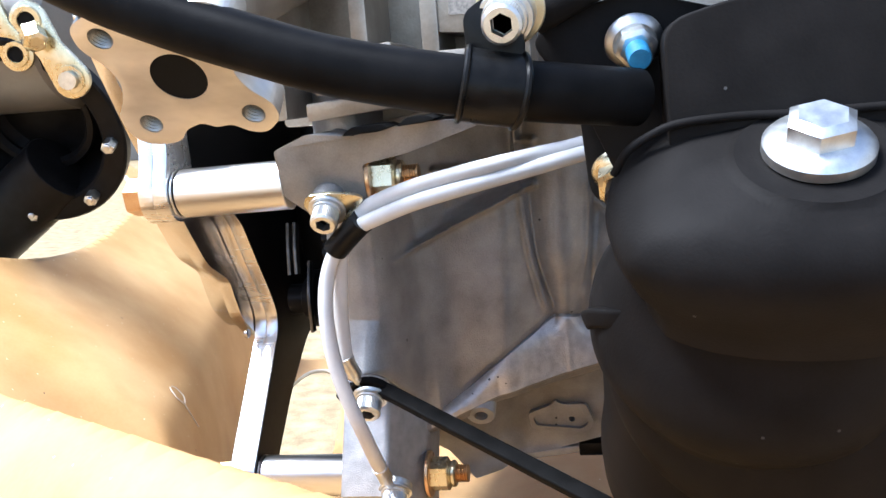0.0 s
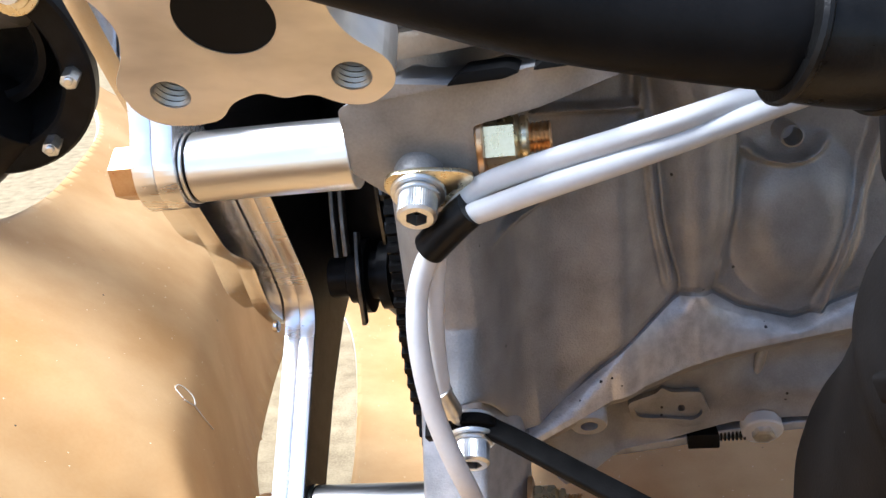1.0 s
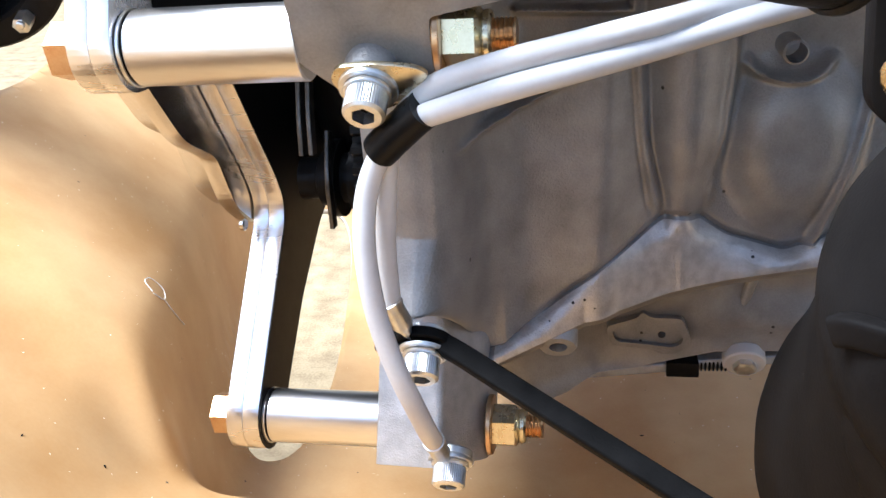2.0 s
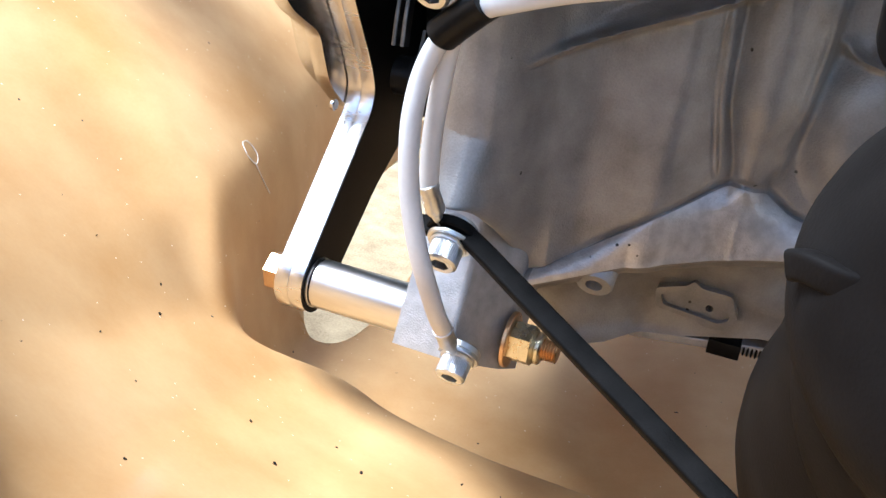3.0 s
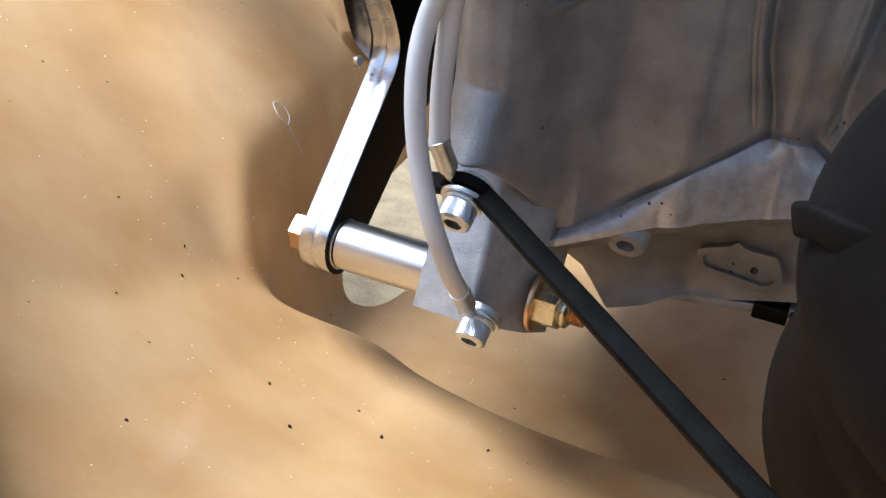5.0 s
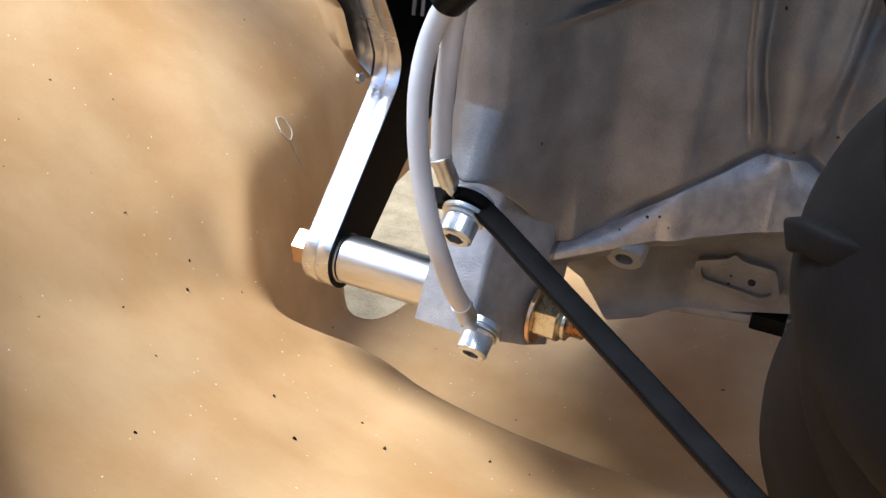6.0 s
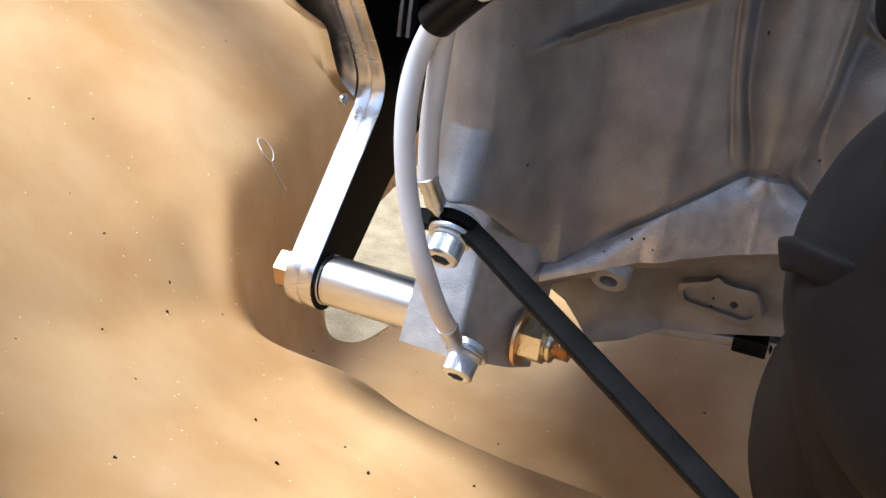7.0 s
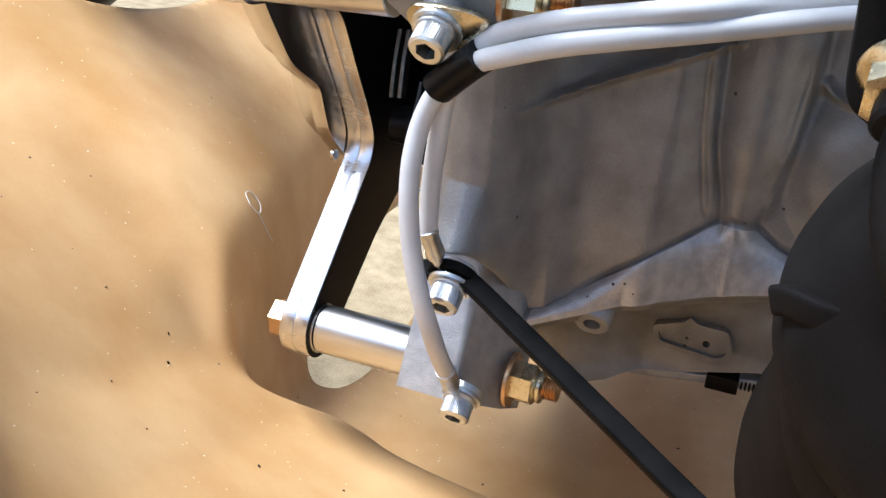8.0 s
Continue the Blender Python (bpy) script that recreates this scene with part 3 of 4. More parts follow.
part("release_hub", lathe([(0, 0.0), (0.013, 0.0), (0.013, 0.004), (0.009, 0.0045), (0.009, 0.008), (0.014, 0.0085), (0.014, 0.012), (0.010, 0.0125), (0.010, 0.016), (0.0075, 0.017), (0.0075, 0.024), (0, 0.024)], 40, m=along((-0.014, 0.083, -0.0640), (-1, 0.083, -0.0640))), BLACK_STEEL, fly, "stacked black steel rings")
for i in range(14):
    a = math.pi + (i - 7) * 0.16
    y, z = 0.165 + 0.0852 * math.cos(a), -0.0316 + 0.0852 * math.sin(a)
    part("bolt", hexed(0.0055, 0, 0.0035, 0.0005, m=along((-0.0110, y, z), (-1, y, z))), DARK_STEEL, fly)
part("drive_ring", lathe([(0.0805, 0), (0.0875, 0.0), (0.0875, 0.0012), (0.0805, 0.0012)], 96, m=along((-0.0145, 0.165, -0.0316), (-1, 0.165, -0.0316))), DARK_STEEL, fly, "thin oily drive ring")

for x, pts in ((-0.0255, [(0.0585, -0.0230), (0.0550, -0.0340), (0.0530, -0.0455)]), (-0.0225, [(0.0590, -0.0230), (0.0555, -0.0340), (0.0535, -0.0455)]), (-0.0235, [(0.0740, -0.0440), (0.0680, -0.0600), (0.0670, -0.0765)])):
    part("drive_strap", sweep([(x, y, z) for y, z in pts], rounded([(-0.0008, -0.0022), (0.0008, -0.0022), (0.0008, 0.0022), (-0.0008, 0.0022)], 0.0004, 3), 6, upward=(0, 1, 0)), DARK_STEEL, fly, "oily steel drive strap")

# ---- gear case seen edge-on beside the plate ----
case = thing("gear_case", (-0.075, 0.06, -0.09), "polished aluminium gear case flange with rounded lugs", "gear case")
edge = [(-0.030, 0.070), (-0.017, 0.046), (-0.002, 0.020), (0.006, 0.0085), (0.018, -0.015), (0.033, -0.036), (0.052, -0.047), (0.055, -0.056), (0.060, -0.068), (0.075, -0.081), (0.095, -0.084), (0.14, -0.07), (0.14, 0.07)]
part("case_flange", slab(rounded([(u + 0.005, v) for u, v in edge], 0.006), lambda u, v, d: Vector((d, u, v)), -0.0635, -0.0575, 0.0010), POLISHED, case)
inner = [(u + 0.019, v + 0.002) for u, v in edge if v < 0.0] + [(0.16, 0.0), (0.05, 0.0)]
part("case_wall", slab(rounded(inner, 0.006), lambda u, v, d: Vector((d, u, v)), -0.0795, -0.0620, 0.002), POLISHED, case)
part("dowel", rod((-0.0590, 0.0690, -0.0765), (-0.0570, 0.0690, -0.0765), 0.0022, 20), POLISHED, case)

# ---- cylinder head with its exhaust flange ----
head = thing("cylinder_head", (0.03, 0.03, 0.03), "bare aluminium cylinder head with a four-bolt port flange", "cylinder head")
FN = Vector((0, -0.76, -0.65))
FU = Vector((0, -0.65, 0.76))
F0 = Vector((0, -0.0742, 0.0278))


def on_flange(u, v, d):
    return F0 + Vector((u, 0, 0)) + FU * v + FN * d


outline = [(-0.0120, -0.0085), (-0.0055, -0.0078), (-0.0025, -0.0035), (0.0035, -0.0015), (0.0070, -0.0040), (0.0120, -0.0030), (0.0165, -0.0068), (0.0215, -0.0075), (0.0270, -0.0030), (0.0270, 0.0030),
           (0.0215, 0.0090), (0.0195, 0.0155), (0.0215, 0.0225), (0.0270, 0.028), (0.0265, 0.035), (0.0200, 0.0385), (-0.0120, 0.0385), (-0.0190, 0.0350), (-0.0195, 0.0280), (-0.0145, 0.0215), (-0.0135, 0.0150),
           (-0.0165, 0.0085), (-0.0205, 0.0035), (-0.0200, -0.0040), (-0.0170, -0.0075)]
SPOTS = ((-0.0119, 0), (0.0198, 0), (-0.0117, 0.0307), (0.0198, 0.0307))
tools = [bores(None, on_flange(u, v, 0), FN, 0.0034, 0.0085, 32) for u, v in SPOTS] + [bores(None, on_flange(0.0039, 0.0155, 0), FN, 0.0079, 0.0090, 56)]
part("port_flange", slab(rounded(outline, 0.003, 4), on_flange, -0.010, 0.0, 0.0006), FACED, head, "machined face of the exhaust port flange", cuts=tools)
for u, v in SPOTS:
    part("tapped_hole", lathe(threads(0.00345, 0.0005, 0.0012, -0.0004, -0.0083), 32, m=along(on_flange(u, v, 0), on_flange(u, v, 1)), cap=False), THREAD, head, "threaded hole")
part("port", lathe([(0.0079, -0.0002), (0.0077, -0.0085), (0, -0.0086)], 56, m=along(on_flange(0.0039, 0.0155, 0), on_flange(0.0039, 0.0155, 1))), HOLE, head, "dark round exhaust port")
part("port_neck", sweep([on_flange(0.0039, 0.0155, -0.008), on_flange(0.0039, 0.018, -0.03), (0.004, -0.01, 0.075), (0.004, 0.03, 0.085)], 0.015, 8, upward=(1, 0, 0)), HEAD, head)
# block wall above the gearbox with its ribs, pad and painted slot shade
part("block_wall", slab(rounded([(-0.012, 0.0205), (-0.012, 0.16), (0.26, 0.16), (0.26, 0.0225), (0.085, 0.0215), (0.05, 0.0222), (0.03, 0.0195)], 0.002), lambda u, v, d: Vector((u, d + 0.10 * (v - 0.02), v)), 0.034, 0.10, 0.0012), HEAD, head)
for u, w in ((-0.002, 0.005), (0.030, 0.006), (0.056, 0.006), (0.088, 0.006)):
    part("rib", slab(rounded([(u, 0.024), (u + w, 0.024), (u + w, 0.12), (u, 0.12)], 0.001), lambda a, v, d: Vector((a, d + 0.10 * (v - 0.02), v)), -0.003, 0.040, 0.0014), HEAD, head)
part("pad", slab(rounded([(0.058, 0.050), (0.082, 0.047), (0.084, 0.075), (0.060, 0.078)], 0.002), lambda a, v, d: Vector((a, d + 0.10 * (v - 0.02), v)), -0.002, 0.040, 0.001), HEAD, head)
part("mark", slab([(0.066, 0.055), (0.077, 0.054), (0.078, 0.066), (0.067, 0.067)], lambda a, v, d: Vector((a, d + 0.10 * (v - 0.02), v)), -0.0026, 0.0, 0), material("dot_mark", (0.16, 0.15, 0.13), (0.34, 0.31, 0.27), 0.6, 0.3, 900, 3000, 0.2), head, "small dark pattern of dots")
part("ledge", slab(rounded([(0.012, 0.0225), (0.052, 0.0255), (0.052, 0.0310), (0.012, 0.0290)], 0.001), lambda a, v, d: Vector((a, d, v)), -0.006, 0.040, 0.0012), HEAD, head)
part("sleeve", lathe([(0.0052, -0.02), (0.0052, 0), (0.0085, 0), (0.0092, -0.001), (0.0092, -0.03)], 40, cap=False, m=along((0.1010, -0.030, 0.060), (0.1010, -0.065, 0.050))), FACED, head)

# Solid black slabs paint the shade of the joint slots; nothing is cut.
for u0, u1, z in ((0.0270, 0.0445, 0.0180), (0.0470, 0.0610, 0.0196)):
    part("slot_shade", slab(rounded([(u0, z - 0.0012), (u0 + 0.004, z + 0.0016), (u1 - 0.003, z + 0.0018), (u1, z + 0.0004), (u1 - 0.004, z - 0.0008)], 0.001), lambda u, v, d: Vector((u, d, v)), -0.0168, 0.004, 0.0004), HOLE, head, "black slab painting the shade of a slot at the joint")

# Assumed bulk of the engine, added to keep sky light off the sheet's fold.
block = thing("engine_block", (0.11, 0.27, 0.03), "assumed engine block bulk added behind the cylinder head to block sky light", "engine block")
part("block_bulk", slab(rounded([(-0.056, 0.112), (0.26, 0.112), (0.26, 0.44), (-0.056, 0.44)], 0.02), lambda u, v, d: Vector((u, v, d)), 0.034, 0.26, 0.008), HEAD, block)
part("side_bulk", slab(rounded([(0.060, 0.02), (0.42, 0.02), (0.42, 0.27), (0.090, 0.27)], 0.03), lambda u, v, d: Vector((d, u, v)), -0.0795, -0.058, 0.004), POLISHED, block)

for pts, d0 in (([(0.0165, 0.0315), (0.0300, 0.0320), (0.0310, 0.0440), (0.0180, 0.0460)], -0.0085), ([(0.0335, 0.0325), (0.0440, 0.0330), (0.0450, 0.0480), (0.0345, 0.0475)], -0.0050),
                ([(0.0535, 0.0240), (0.0800, 0.0235), (0.0800, 0.0300), (0.0560, 0.0305)], -0.0065), ([(0.0600, 0.0325), (0.0840, 0.0320), (0.0845, 0.0425), (0.0610, 0.0430)], -0.0035)):
    part("cast_pad", slab(rounded(pts, 0.0014), lambda u, v, d: Vector((u, d + 0.10 * (v - 0.02), v)), d0, 0.040, 0.0012), HEAD, head)

# ---- screws ----
SN = Vector((0, -0.82, -0.57)).normalized()


def cap_screw():
    """Socket head screw; z points out of the head, whose face lies at the origin."""
    s = thing("cap_screw", (0, 0, 0), "bright zinc socket head cap screw with washer", "screw", "cap screws", eng=False)
    bm = lathe([(0, 0), (0.0042, 0.0), (0.0050, -0.0007), (0.0050, -0.0062), (0.0030, -0.0062)], 96)
    for i, v in enumerate(bm.verts):
        r = math.hypot(v.co.x, v.co.y)
        if r > 0.0049 and i % 2:
            v.co.x, v.co.y = v.co.x * 0.972, v.co.y * 0.972
    socket = lathe([(0.0029, 0.001), (0.0029, -0.0035)], 6, turn=0.3)
    part("head", bm, STEEL, s, eng=False, crease=25, cuts=[socket])
    part("socket_floor", lathe([(0, -0.0034), (0.0028, -0.0034)], 6, turn=0.3), HOLE, s, eng=False)
    part("lock_washer", lathe([(0.003, -0.0062), (0.0056, -0.0062), (0.0058, -0.0066), (0.0056, -0.0074), (0.003, -0.0074)], 40), STEEL, s, eng=False)
    part("washer", lathe([(0.003, -0.0075), (0.0068, -0.0075), (0.0070, -0.0078), (0.0070, -0.0086), (0.003, -0.0086)], 40), STEEL, s, eng=False)
    part("shank", lathe([(0.0028, -0.0062), (0.0028, -0.0125)], 24), STEEL, s, eng=False)
    return s


def frame_of(at, axis, spin=0.0):
    at = Vector(at)
    return ENG @ along(at, at + Vector(axis)) @ Matrix.Rotation(spin, 4, "Z")


first = cap_screw()
first.matrix_basis = frame_of((0.0163, -0.0166, -0.0142), SN)
copy_thing(first, frame_of((0.0208, -0.0060, -0.0905), SN, 0.5))
copy_thing(first, frame_of((0.0238, 0.0035, -0.1345), SN, 0.9))
copy_thing(first, frame_of((0.0947, -0.0990, 0.0425), (-0.05, -0.93, -0.25), 0.2))

# ---- white hoses, sleeve, ferrules ----
SLEEVE = Vector((0.0253, -0.0115, -0.0196))
hose_a = thing("white_hose", (0.0253, -0.0115, -0.0196), "white plastic-coated brake hose curving down to the block", "hose", "white hoses")
part("hose", sweep([(0.150, 0.030, 0.0080), (0.120, 0.0120, 0.0035), (0.105, 0.0050, 0.0012), (0.095, 0.0005, -0.0006), (0.080, -0.0070, -0.0030), (0.065, -0.0135, -0.0054), (0.050, -0.0165, -0.0085), (0.0350, -0.0140, -0.0134), (0.0285, -0.0116, -0.0162), (0.0217, -0.0105, -0.0215), (0.0165, -0.0097, -0.0270), (0.0130, -0.0100, -0.0355), (0.0117, -0.0115, -0.0450), (0.0118, -0.0125, -0.0550), (0.0128, -0.0128, -0.0660), (0.0148, -0.0130, -0.0760), (0.0176, -0.0130, -0.0860), (0.0200, -0.0115, -0.0950), (0.0216, -0.0070, -0.1060), (0.0218, -0.0005, -0.1150)], 0.00285, 12, upward=(0, 1, 0)), WHITE, hose_a)
hose_b = thing("white_hose", (0.0253, -0.0085, -0.0150), "white plastic-coated brake hose ending at the upper fitting", "hose", "white hoses")
part("hose", sweep([(0.150, 0.030, 0.0130), (0.120, 0.0140, 0.0070), (0.105, 0.0075, 0.0045), (0.095, 0.0035, 0.0034), (0.080, -0.0065, 0.0019), (0.065, -0.0120, -0.0003), (0.050, -0.0140, -0.0032), (0.0350, -0.0100, -0.0080), (0.0285, -0.0080, -0.0120), (0.0217, -0.0066, -0.0190), (0.0180, -0.0050, -0.0275), (0.0155, -0.0035, -0.0420), (0.0142, -0.0030, -0.0550), (0.0141, -0.0027, -0.0700)], 0.00285, 12, upward=(0, 1, 0)), WHITE, hose_b)
wrap = thing("shrink_sleeve", SLEEVE, "black heat-shrink sleeve round both white hoses", "sleeve")
oval = [(0.0046 * math.cos(math.tau * i / 28) * (1 + 0.03 * math.cos(3 * math.tau * i / 28)), 0.0066 * math.sin(math.tau * i / 28)) for i in range(28)]
part("sleeve", sweep([(0.0292, -0.0100, -0.0142), (0.0258, -0.0093, -0.0168), (0.0214, -0.0086, -0.0206), (0.0170, -0.0080, -0.0246)], oval, 6, upward=(0, 1, 0)), SHRINK, wrap)
tab = thing("hose_clip", (0.0163, -0.0125, -0.0080), "yellow zinc clip plate under the screw", "clip")
CU = Vector((1, 0, 0))
CV = SN.cross(CU).normalized()
c = Vector((0.0163, -0.0166, -0.0142)) - SN * 0.0090
part("clip_plate", slab(rounded([(-0.0085, -0.003), (-0.0055, 0.0065), (0.0, 0.0088), (0.0060, 0.0060), (0.0150, -0.0035), (0.0120, -0.0060), (0.003, -0.0075), (-0.006, -0.007)], 0.002), lambda u, v, d: c + CU * u - CV * v + SN * d, -0.0009, 0.0004, 0.0002), CHROMATE, tab)


def fitting(at, toward, seat, label):
    """Crimped hose end with its eyelet."""
    at, toward = Vector(at), Vector(toward)
    f = thing("hose_fitting", at, label, "fitting", "hose fittings")
    d = (toward - at).normalized()
    m = along(at, toward)
    part("ferrule", lathe([(0.0029, -0.001), (0.0033, -0.0008), (0.0033, 0.0006), (0.0029, 0.0012), (0.0030, 0.0072), (0.0024, 0.0085), (0, 0.0086)], 32, m=m), STEEL, f)
    part("neck", sweep([at + d * 0.007, at + d * 0.010, Vector(seat)], 0.0016, 6, upward=(1, 0, 0)), STEEL, f)
    part("eyelet", lathe([(0.003, 0), (0.0062, 0), (0.0066, 0.0004), (0.0066, 0.0022), (0.0062, 0.0026), (0.003, 0.0026)], 36, m=along(Vector(seat), Vector(seat) - SN)), STEEL, f)
    return f


fitting((0.0141, -0.0027, -0.0690), (0.0175, -0.0010, -0.0790), Vector((0.0208, -0.0060, -0.0905)) - SN * 0.0120, "steel crimped end of the upper white hose")
fitting((0.0218, -0.0005, -0.1150), (0.0228, 0.0040, -0.1230), Vector((0.0238, 0.0035, -0.1345)) - SN * 0.0088, "steel crimped end of the lower white hose")

# ---- black bar held by the second screw ----
bar = thing("support_bar", (0.0208, 0.0, -0.084), "black painted flat steel bar bent at its bolted end", "bar")
eye = Vector((0.0208, -0.0060, -0.0905)) - SN * 0.0095
elbow = Vector((0.0262, 0.0010, -0.0828))
way = Vector((1, -0.55, -0.306)).normalized()
part("shaft", sweep([Vector((0.0075, 0.0035, -0.0845)), Vector((0.0150, 0.0025, -0.0830)), Vector((0.0225, 0.0018, -0.0825)), elbow + way * 0.004, elbow + way * 0.03, elbow + way * 0.09, elbow + way * 0.16, elbow + way * 0.26], rounded([(-0.0030, -0.0018), (0.0030, -0.0018), (0.0030, 0.0018), (-0.0030, 0.0018)], 0.0009, 3), 8, upward=(0.2, -0.55, 0.8)), BAR, bar)
part("eye", lathe([(0.003, 0), (0.0078, 0), (0.0082, 0.0004), (0.0082, 0.0028), (0.0078, 0.0032), (0.003, 0.0032)], 36, m=along(eye, eye - SN)), BAR, bar)

# ---- coolant hose with its clip ----
water = thing("coolant_hose", (0.06, -0.095, 0.03), "thick black rubber coolant hose", "hose")
part("hose", sweep([(-0.085, -0.100, 0.115), (-0.045, -0.098, 0.085), (-0.015, -0.096, 0.0655), (0.009, -0.095, 0.0537), (0.031, -0.095, 0.0449), (0.0527, -0.095, 0.0370), (0.081, -0.094, 0.0300), (0.105, -0.087, 0.0255), (0.126, -0.073, 0.0220)], 0.0076, 10), RUBBER, water)
clip = thing("hose_clamp", (0.092, -0.093, 0.030), "black cushioned clamp round the coolant hose", "clamp")
part("band", sweep([(0.0832, -0.0936, 0.0300), (0.0900, -0.0925, 0.0282), (0.0968, -0.0904, 0.0267)], 0.0092, 8), SHRINK, clip)
for q, f in (((0.0828, -0.0937, 0.0301), (0.0843, -0.0934, 0.0297)), ((0.0958, -0.0908, 0.0270), (0.0973, -0.0902, 0.0266))):
    part("lip", rod(q, f, 0.0099, 48, 0.0005), SHRINK, clip, "raised rubber lip")
part("tab", slab(rounded([(-0.007, 0), (0.007, 0), (0.0075, 0.016), (0.0, 0.0200), (-0.0075, 0.016)], 0.003), lambda u, v, d: Vector((0.0920 + u, -0.0905 + d, 0.0310 + v)), -0.0018, 0.0018, 0.0006), SHRINK, clip)
part("spacer", rod((0.0947, -0.0905, 0.0445), (0.0957, -0.066, 0.0500), 0.0070, 32, 0.0005), STEEL, clip, "bright spacer behind the screw")
part("washer", rod((0.0952, -0.079, 0.0475), (0.0953, -0.0775, 0.0478), 0.0092, 36, 0.0003), CHROMATE, clip, "yellow zinc washer")

# ---- big black cover with its flanged bolt ----
CA = Vector((0.02, -0.50, 0.865)).normalized()
SEAT = Vector((0.1650, -0.0965, 0.0060))
cover = thing("engine_mount", SEAT - CA * 0.12, "large satin black moulded engine mount cover", "engine mount")
upper = [(0.0, 0.0), (0.0185, 0.0), (0.0198, -0.0010), (0.0215, -0.0016), (0.0300, -0.0030), (0.0390, -0.0060), (0.0450, -0.0095), (0.0480, -0.0130), (0.0488, -0.0165), (0.0480, -0.0205), (0.0455, -0.0260), (0.0425, -0.0305), (0.0405, -0.0345), (0.0400, -0.0400)]
DA = Vector((0.0045, -0.7042, 1.0)).normalized()
DRUM = Vector((0.1580, -0.0850, 0.0060))
lower = [(0.0330, -0.0100), (0.0345, -0.0250), (0.0385, -0.0370), (0.0440, -0.0465), (0.0478, -0.0540), (0.0490, -0.0600), (0.0489, -0.0650), (0.0478, -0.0685), (0.0468, -0.0710), (0.0462, -0.0780), (0.0460, -0.0900), (0.0463, -0.1080), (0.0474, -0.1190), (0.0484, -0.1270), (0.0486, -0.1320), (0.0482, -0.1440), (0.0462, -0.1590), (0.0415, -0.1790), (0.0340, -0.1990), (0.0200, -0.2130), (0, -0.2180)]
bm = lathe(upper, 96, m=along(SEAT, SEAT + CA))
FD = Vector((0, -0.865, -0.50))
for v in bm.verts:
    f = (v.co - SEAT).dot(FD)
    if f > 0.019:
        v.co -= FD * ((f - 0.019) * 0.55)
part("dome", bm, PLASTIC, cover)
part("seam", sweep([(0.1188, -0.080, 0.0030), (0.1225, -0.084, 0.0090), (0.1282, -0.084, 0.0124), (0.1353, -0.084, 0.0148), (0.1488, -0.084, 0.0154), (0.1646, -0.084, 0.0148), (0.1835, -0.084, 0.0147), (0.2100, -0.084, 0.0140)], 0.0011, 6, upward=(0, 1, 0)), PLASTIC, cover)
part("drum", lathe(lower, 96, m=along(DRUM, DRUM + DA)), PLASTIC, cover)
bm = bmesh.new()
bmesh.ops.create_uvsphere(bm, u_segments=72, v_segments=40, radius=1.0, matrix=Matrix.Translation((0.1695, -0.0527, -0.0555)) @ Matrix.Diagonal((0.0565, 0.034, 0.0560, 1)))
part("shoulder", bm, PLASTIC, cover)
part("lip", sweep([(0.1086, -0.0600, -0.0400), (0.1110, -0.0630, -0.0385), (0.1180, -0.0690, -0.0375), (0.1270, -0.0740, -0.0345), (0.1340, -0.0760, -0.0285)], rounded([(-0.0016, -0.0045), (0.0016, -0.0045), (0.0022, 0.0014), (-0.0022, 0.0014)], 0.0014, 4), 8), PLASTIC, cover)
bolt = thing("flange_bolt", SEAT, "bright zinc flanged hex bolt on the black cover", "bolt")
part("flange", lathe([(0, 0), (0.0118, 0.0), (0.0125, 0.0006), (0.0125, 0.0030), (0.0115, 0.0042), (0.0098, 0.0048), (0.0082, 0.0052)], 56, m=along(SEAT, SEAT + CA)), STEEL, bolt)
part("hex_head", hexed(0.0142, 0.0045, 0.0108, 0.0014, m=along(SEAT, SEAT + CA), turn=0.25), STEEL, bolt)

# ---- black bracket behind the hose, with its stud and nuts ----
brk = thing("bracket", (0.15, -0.055, 0.03), "black painted bracket plate behind the coolant hose", "bracket")
part("plate", slab(rounded([(0.098, 0.040), (0.112, 0.0475), (0.128, 0.0500), (0.150, 0.0430), (0.175, 0.0440), (0.200, 0.052), (0.28, 0.06), (0.28, -0.02), (0.135, -0.012), (0.120, 0.000), (0.112, 0.020)], 0.005), lambda u, v, d: Vector((u, d, v)), -0.062, -0.050, 0.002), PLASTIC, brk)
part("body", slab(rounded([(0.133, 0.040), (0.150, 0.0440), (0.175, 0.0450), (0.30, 0.055), (0.30, -0.02), (0.142, -0.015), (0.133, 0.005)], 0.006), lambda u, v, d: Vector((u, d, v)), -0.0830, -0.0590, 0.004, segments=3), PLASTIC, brk)
part("rail", sweep([(0.100, -0.064, 0.046), (0.128, -0.066, 0.0560), (0.155, -0.066, 0.0500), (0.185, -0.066, 0.0530), (0.230, -0.066, 0.066), (0.29, -0.066, 0.08)], 0.005, 8), PLASTIC, brk)
part("tab", slab(rounded([(0.110, 0.022), (0.132, 0.022), (0.132, -0.006), (0.121, -0.0115), (0.112, -0.006)], 0.004), lambda u, v, d: Vector((u, d, v)), -0.052, -0.046, 0.001), PLASTIC, brk)
stud = thing("stud_nut", (0.127, -0.066, 0.0335), "flanged nut on a stud with blue thread paint", "nut")
m = along((0.1265, -0.0625, 0.0370), (0.1275, -0.0760, 0.0310))
part("flange", lathe([(0, 0), (0.0078, 0), (0.0080, 0.0006), (0.0075, 0.0016), (0.006, 0.003)], 40, m=m), STEEL, stud)
part("hex_nut", hexed(0.0100, 0.001, 0.0070, 0.0008, m=m, turn=0.2), STEEL, stud)
bm = bmesh.new()
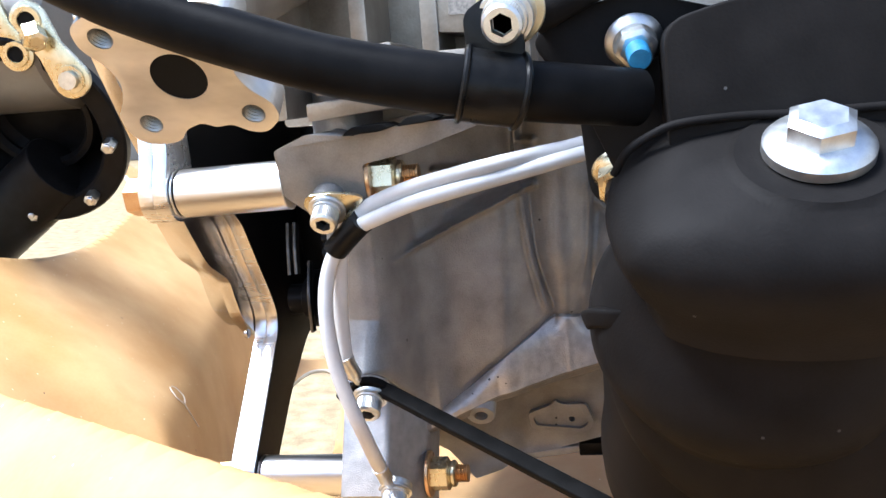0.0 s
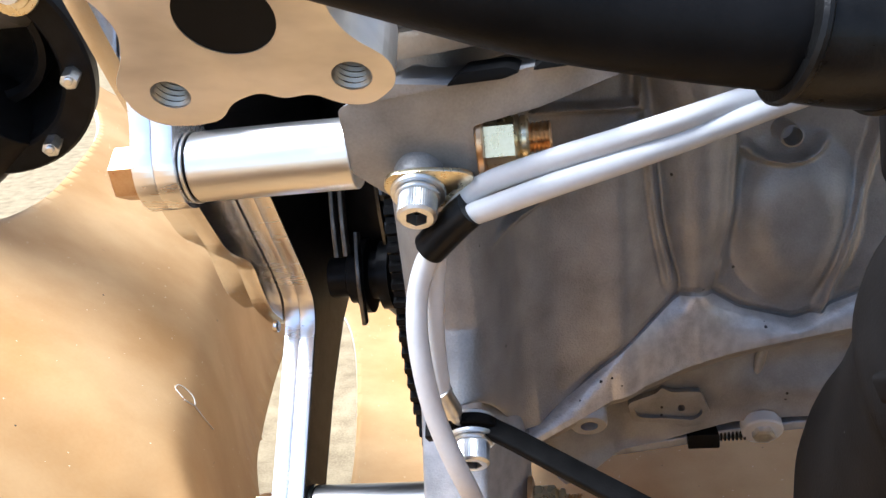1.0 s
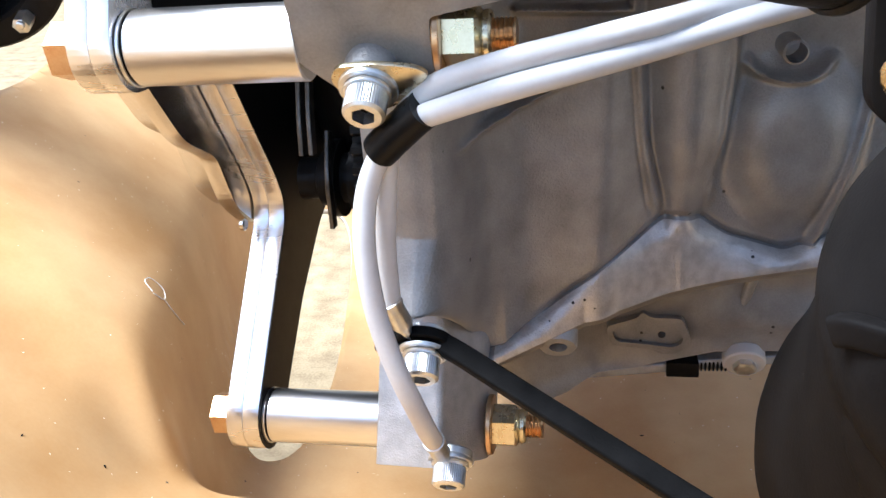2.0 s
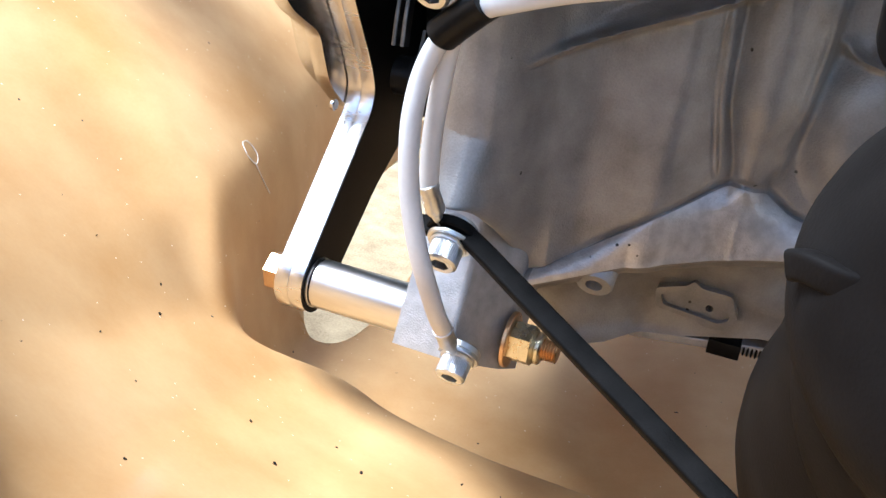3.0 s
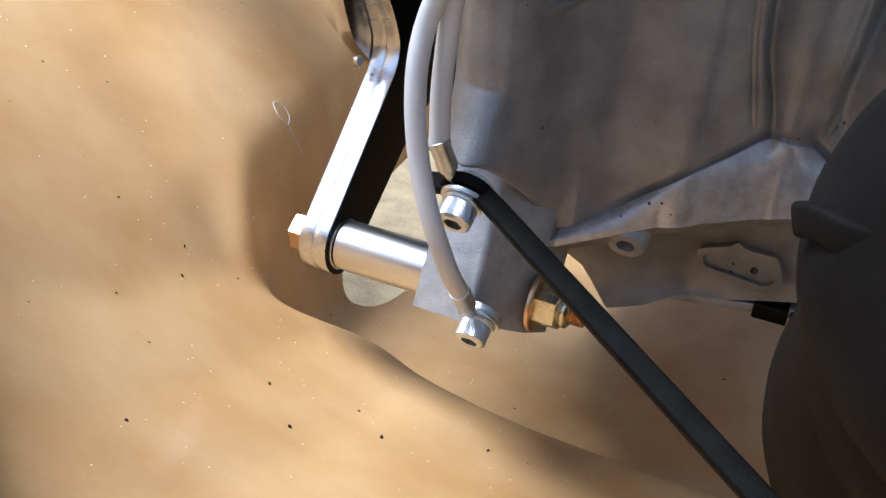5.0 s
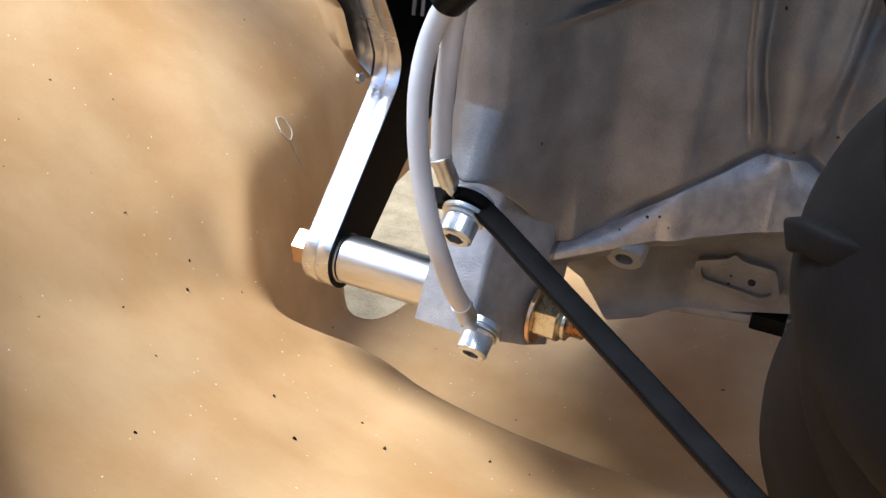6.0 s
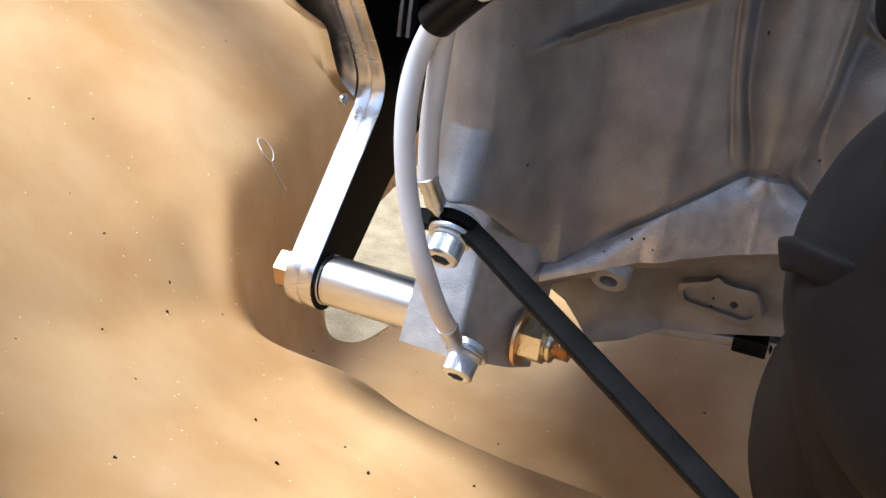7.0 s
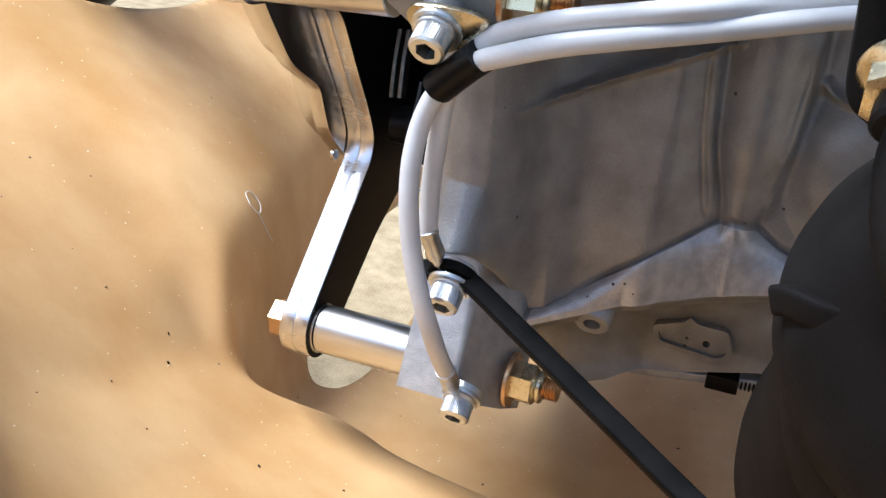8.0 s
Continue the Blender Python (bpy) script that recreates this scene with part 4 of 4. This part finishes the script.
for i in range(7):
    lathe([(0.0028, 0.0070 + 0.0009 * i), (0.0032, 0.0074 + 0.0009 * i), (0.0028, 0.0079 + 0.0009 * i)], 24, bm, m)
part("thread", bm, BLUE, stud, "thread end painted blue")
lug = thing("lock_nut", (0.1205, -0.050, -0.002), "pale zinc nut on a black bolt end", "nut")
m = along((0.1215, -0.0515, 0.0000), (0.1205, -0.0625, -0.0060))
part("flange", lathe([(0, 0), (0.0088, 0), (0.0090, 0.0006), (0.0085, 0.0016), (0.0066, 0.0030)], 40, m=m), CHROMATE, lug)
part("nut", hexed(0.0128, 0.001, 0.0085, 0.0010, m=m, turn=0.5), CHROMATE, lug)
part("bolt_end", lathe([(0.0046, 0.007), (0.0046, 0.0130), (0.0038, 0.0140), (0, 0.0140)], 28, m=m), BLACK_STEEL, lug)

# ---- axle cup at the far left ----
axle = thing("axle_joint", (-0.184, 0.10, 0.031), "black axle joint cup with a studded rim", "axle joint")
AN = Vector((0.10, -0.86, -0.40)).normalized()
AC = Vector((-0.1810, 0.100, 0.0285))
AU = Vector((0, 0, 1)).cross(AN).normalized()
AV = AN.cross(AU)
m = along(AC, AC + AN)
part("rim", lathe([(0.0400, -0.004), (0.0410, 0.0), (0.0425, 0.0012), (0.0525, 0.0012), (0.0537, 0.0), (0.0537, -0.006), (0.047, -0.008)], 80, m=m, cap=False), BLACK_STEEL, axle)
part("cup", lathe([(0.0412, -0.0005), (0.0405, -0.010), (0.0360, -0.024), (0.0270, -0.034), (0, -0.038)], 64, m=m, cap=False), BLACK_STEEL, axle)
part("inner_ring", lathe([(0.0250, -0.020), (0.0270, -0.017), (0.0300, -0.017), (0.0310, -0.020), (0.0310, -0.034)], 64, m=m, cap=False), BLACK_STEEL, axle)
for i in range(5):
    a = math.radians(-11 - 46 * i)
    p = AC + (AU * math.cos(a) + AV * math.sin(a)) * 0.0462
    st = part("stud", rod(p, p + AN * 0.0110 + Vector((0.001, 0, 0.0015)), 0.0017, 16, 0.0005), STEEL, axle, "bright stud in the rim")
    part("nut", hexed(0.0060, 0, 0.0078, 0.0008, m=along(p + AN * 0.001, p + AN)), STEEL, st)
part("shaft", rod(AC - AN * 0.025 + Vector((0.005, 0, -0.030)), AC + Vector((-0.10, 0.03, -0.085)), 0.020, 40), BLACK_STEEL, axle)
drum = thing("brake_drum", (-0.21, 0.125, 0.045), "smooth grey metal drum above the axle joint", "drum")
part("shell", rod((-0.330, 0.128, 0.084), (-0.1480, 0.120, 0.0790), 0.0400, 64, 0.006), GREY, drum)


def link_plate(a, b, r, pin, label):
    """Flat two-eyed link with a bore and a pin."""
    a, b = Vector(a), Vector(b)
    link = thing("link_plate", a, label, "link plate", "link plates")
    n = Vector((0.15, -0.97, -0.15)).normalized()
    d = (b - a).normalized()
    s = n.cross(d).normalized()
    length = (b - a).length
    outline = [(r * math.cos(t), r * math.sin(t)) for t in np.linspace(math.pi / 2, 3 * math.pi / 2, 14)] + [(length / 2, -r * 0.72)] + [(length + r * math.cos(t), r * math.sin(t)) for t in np.linspace(-math.pi / 2, math.pi / 2, 14)] + [(length / 2, r * 0.72)]
    part("plate", slab([(float(u), float(v)) for u, v in outline], lambda u, v, e: a + d * u + s * v + n * e, 0.0, 0.0030, 0.0004), CHROMATE, link)
    for c, dark in ((a, True), (b, False)):
        mm = along(c + n * 0.003, c + n)
        part("bush", lathe([(r * 0.48, 0.0), (r * 0.48, 0.0016), (r * 0.72, 0.0016), (r * 0.76, 0.0)], 36, m=mm, cap=False), CHROMATE, link)
        part("pin", lathe([(0, 0.0004 if dark else 0.005), (r * 0.46, 0.0004 if dark else 0.005), (r * 0.46, -0.001)], 28, m=mm), HOLE if dark else STEEL, link)


link_plate((-0.1630, 0.084, 0.0680), (-0.1740, 0.080, 0.0930), 0.0085, 0.004, "yellow zinc link plate with a dark bore")
link_plate((-0.1540, 0.084, 0.0830), (-0.1388, 0.088, 0.0533), 0.0095, 0.004, "yellow zinc link plate over a bright stud")
nut = thing("link_nut", (-0.147, 0.076, 0.0720), "yellow zinc hex nut beside the link plates", "nut")
part("nut", hexed(0.0105, 0, 0.0100, 0.0012, m=along((-0.1510, 0.0790, 0.0770), (-0.1425, 0.0700, 0.0660)), turn=0.3), CHROMATE, nut)

# ---- wiring plug and clamp below the gearbox rim ----
plug = thing("wiring_plug", (0.100, 0.116, -0.158), "black plastic wiring plug with a ribbed boot", "plug")
part("body", slab(rounded([(-0.0065, -0.0032), (0.0065, -0.0032), (0.0065, 0.0032), (-0.0065, 0.0032)], 0.0008), lambda u, v, d: Vector((0.1010 + u, d, -0.1590 + v)), 0.112, 0.124, 0.0006), SHRINK, plug)
bm = bmesh.new()
for i in range(7):
    lathe([(0.0018, 0.0016 * i), (0.0028, 0.0016 * i + 0.0004), (0.0028, 0.0016 * i + 0.0009), (0.0018, 0.0016 * i + 0.0013)], 20, bm, along((0.1080, 0.117, -0.1588), (0.2, 0.117, -0.1575)))
part("boot", bm, SHRINK, plug)
sump = thing("sump_flange", (0.11, 0.12, -0.160), "pale aluminium sump flange below the gearbox", "sump")
part("flange", sweep([(0.062, 0.122, -0.1625), (0.09, 0.124, -0.1600), (0.13, 0.126, -0.1560), (0.24, 0.13, -0.150)], rounded([(-0.010, -0.002), (0.010, -0.002), (0.010, 0.002), (-0.010, 0.002)], 0.0008, 3), 6), CAST_PALE, sump)
ring = thing("white_clamp", (0.124, 0.116, -0.157), "white plastic clamp ring with a zinc bolt", "clamp")
part("ring", lathe([(0.0045, 0), (0.0078, 0), (0.0084, -0.0006), (0.0084, -0.005)], 36, m=along((0.1250, 0.1130, -0.1560), (0.1250, 0.10, -0.1620))), WHITE, ring)
part("bolt", hexed(0.0080, -0.002, 0.003, 0.0006, m=along((0.1250, 0.1130, -0.1560), (0.1250, 0.10, -0.1620))), STEEL, ring)
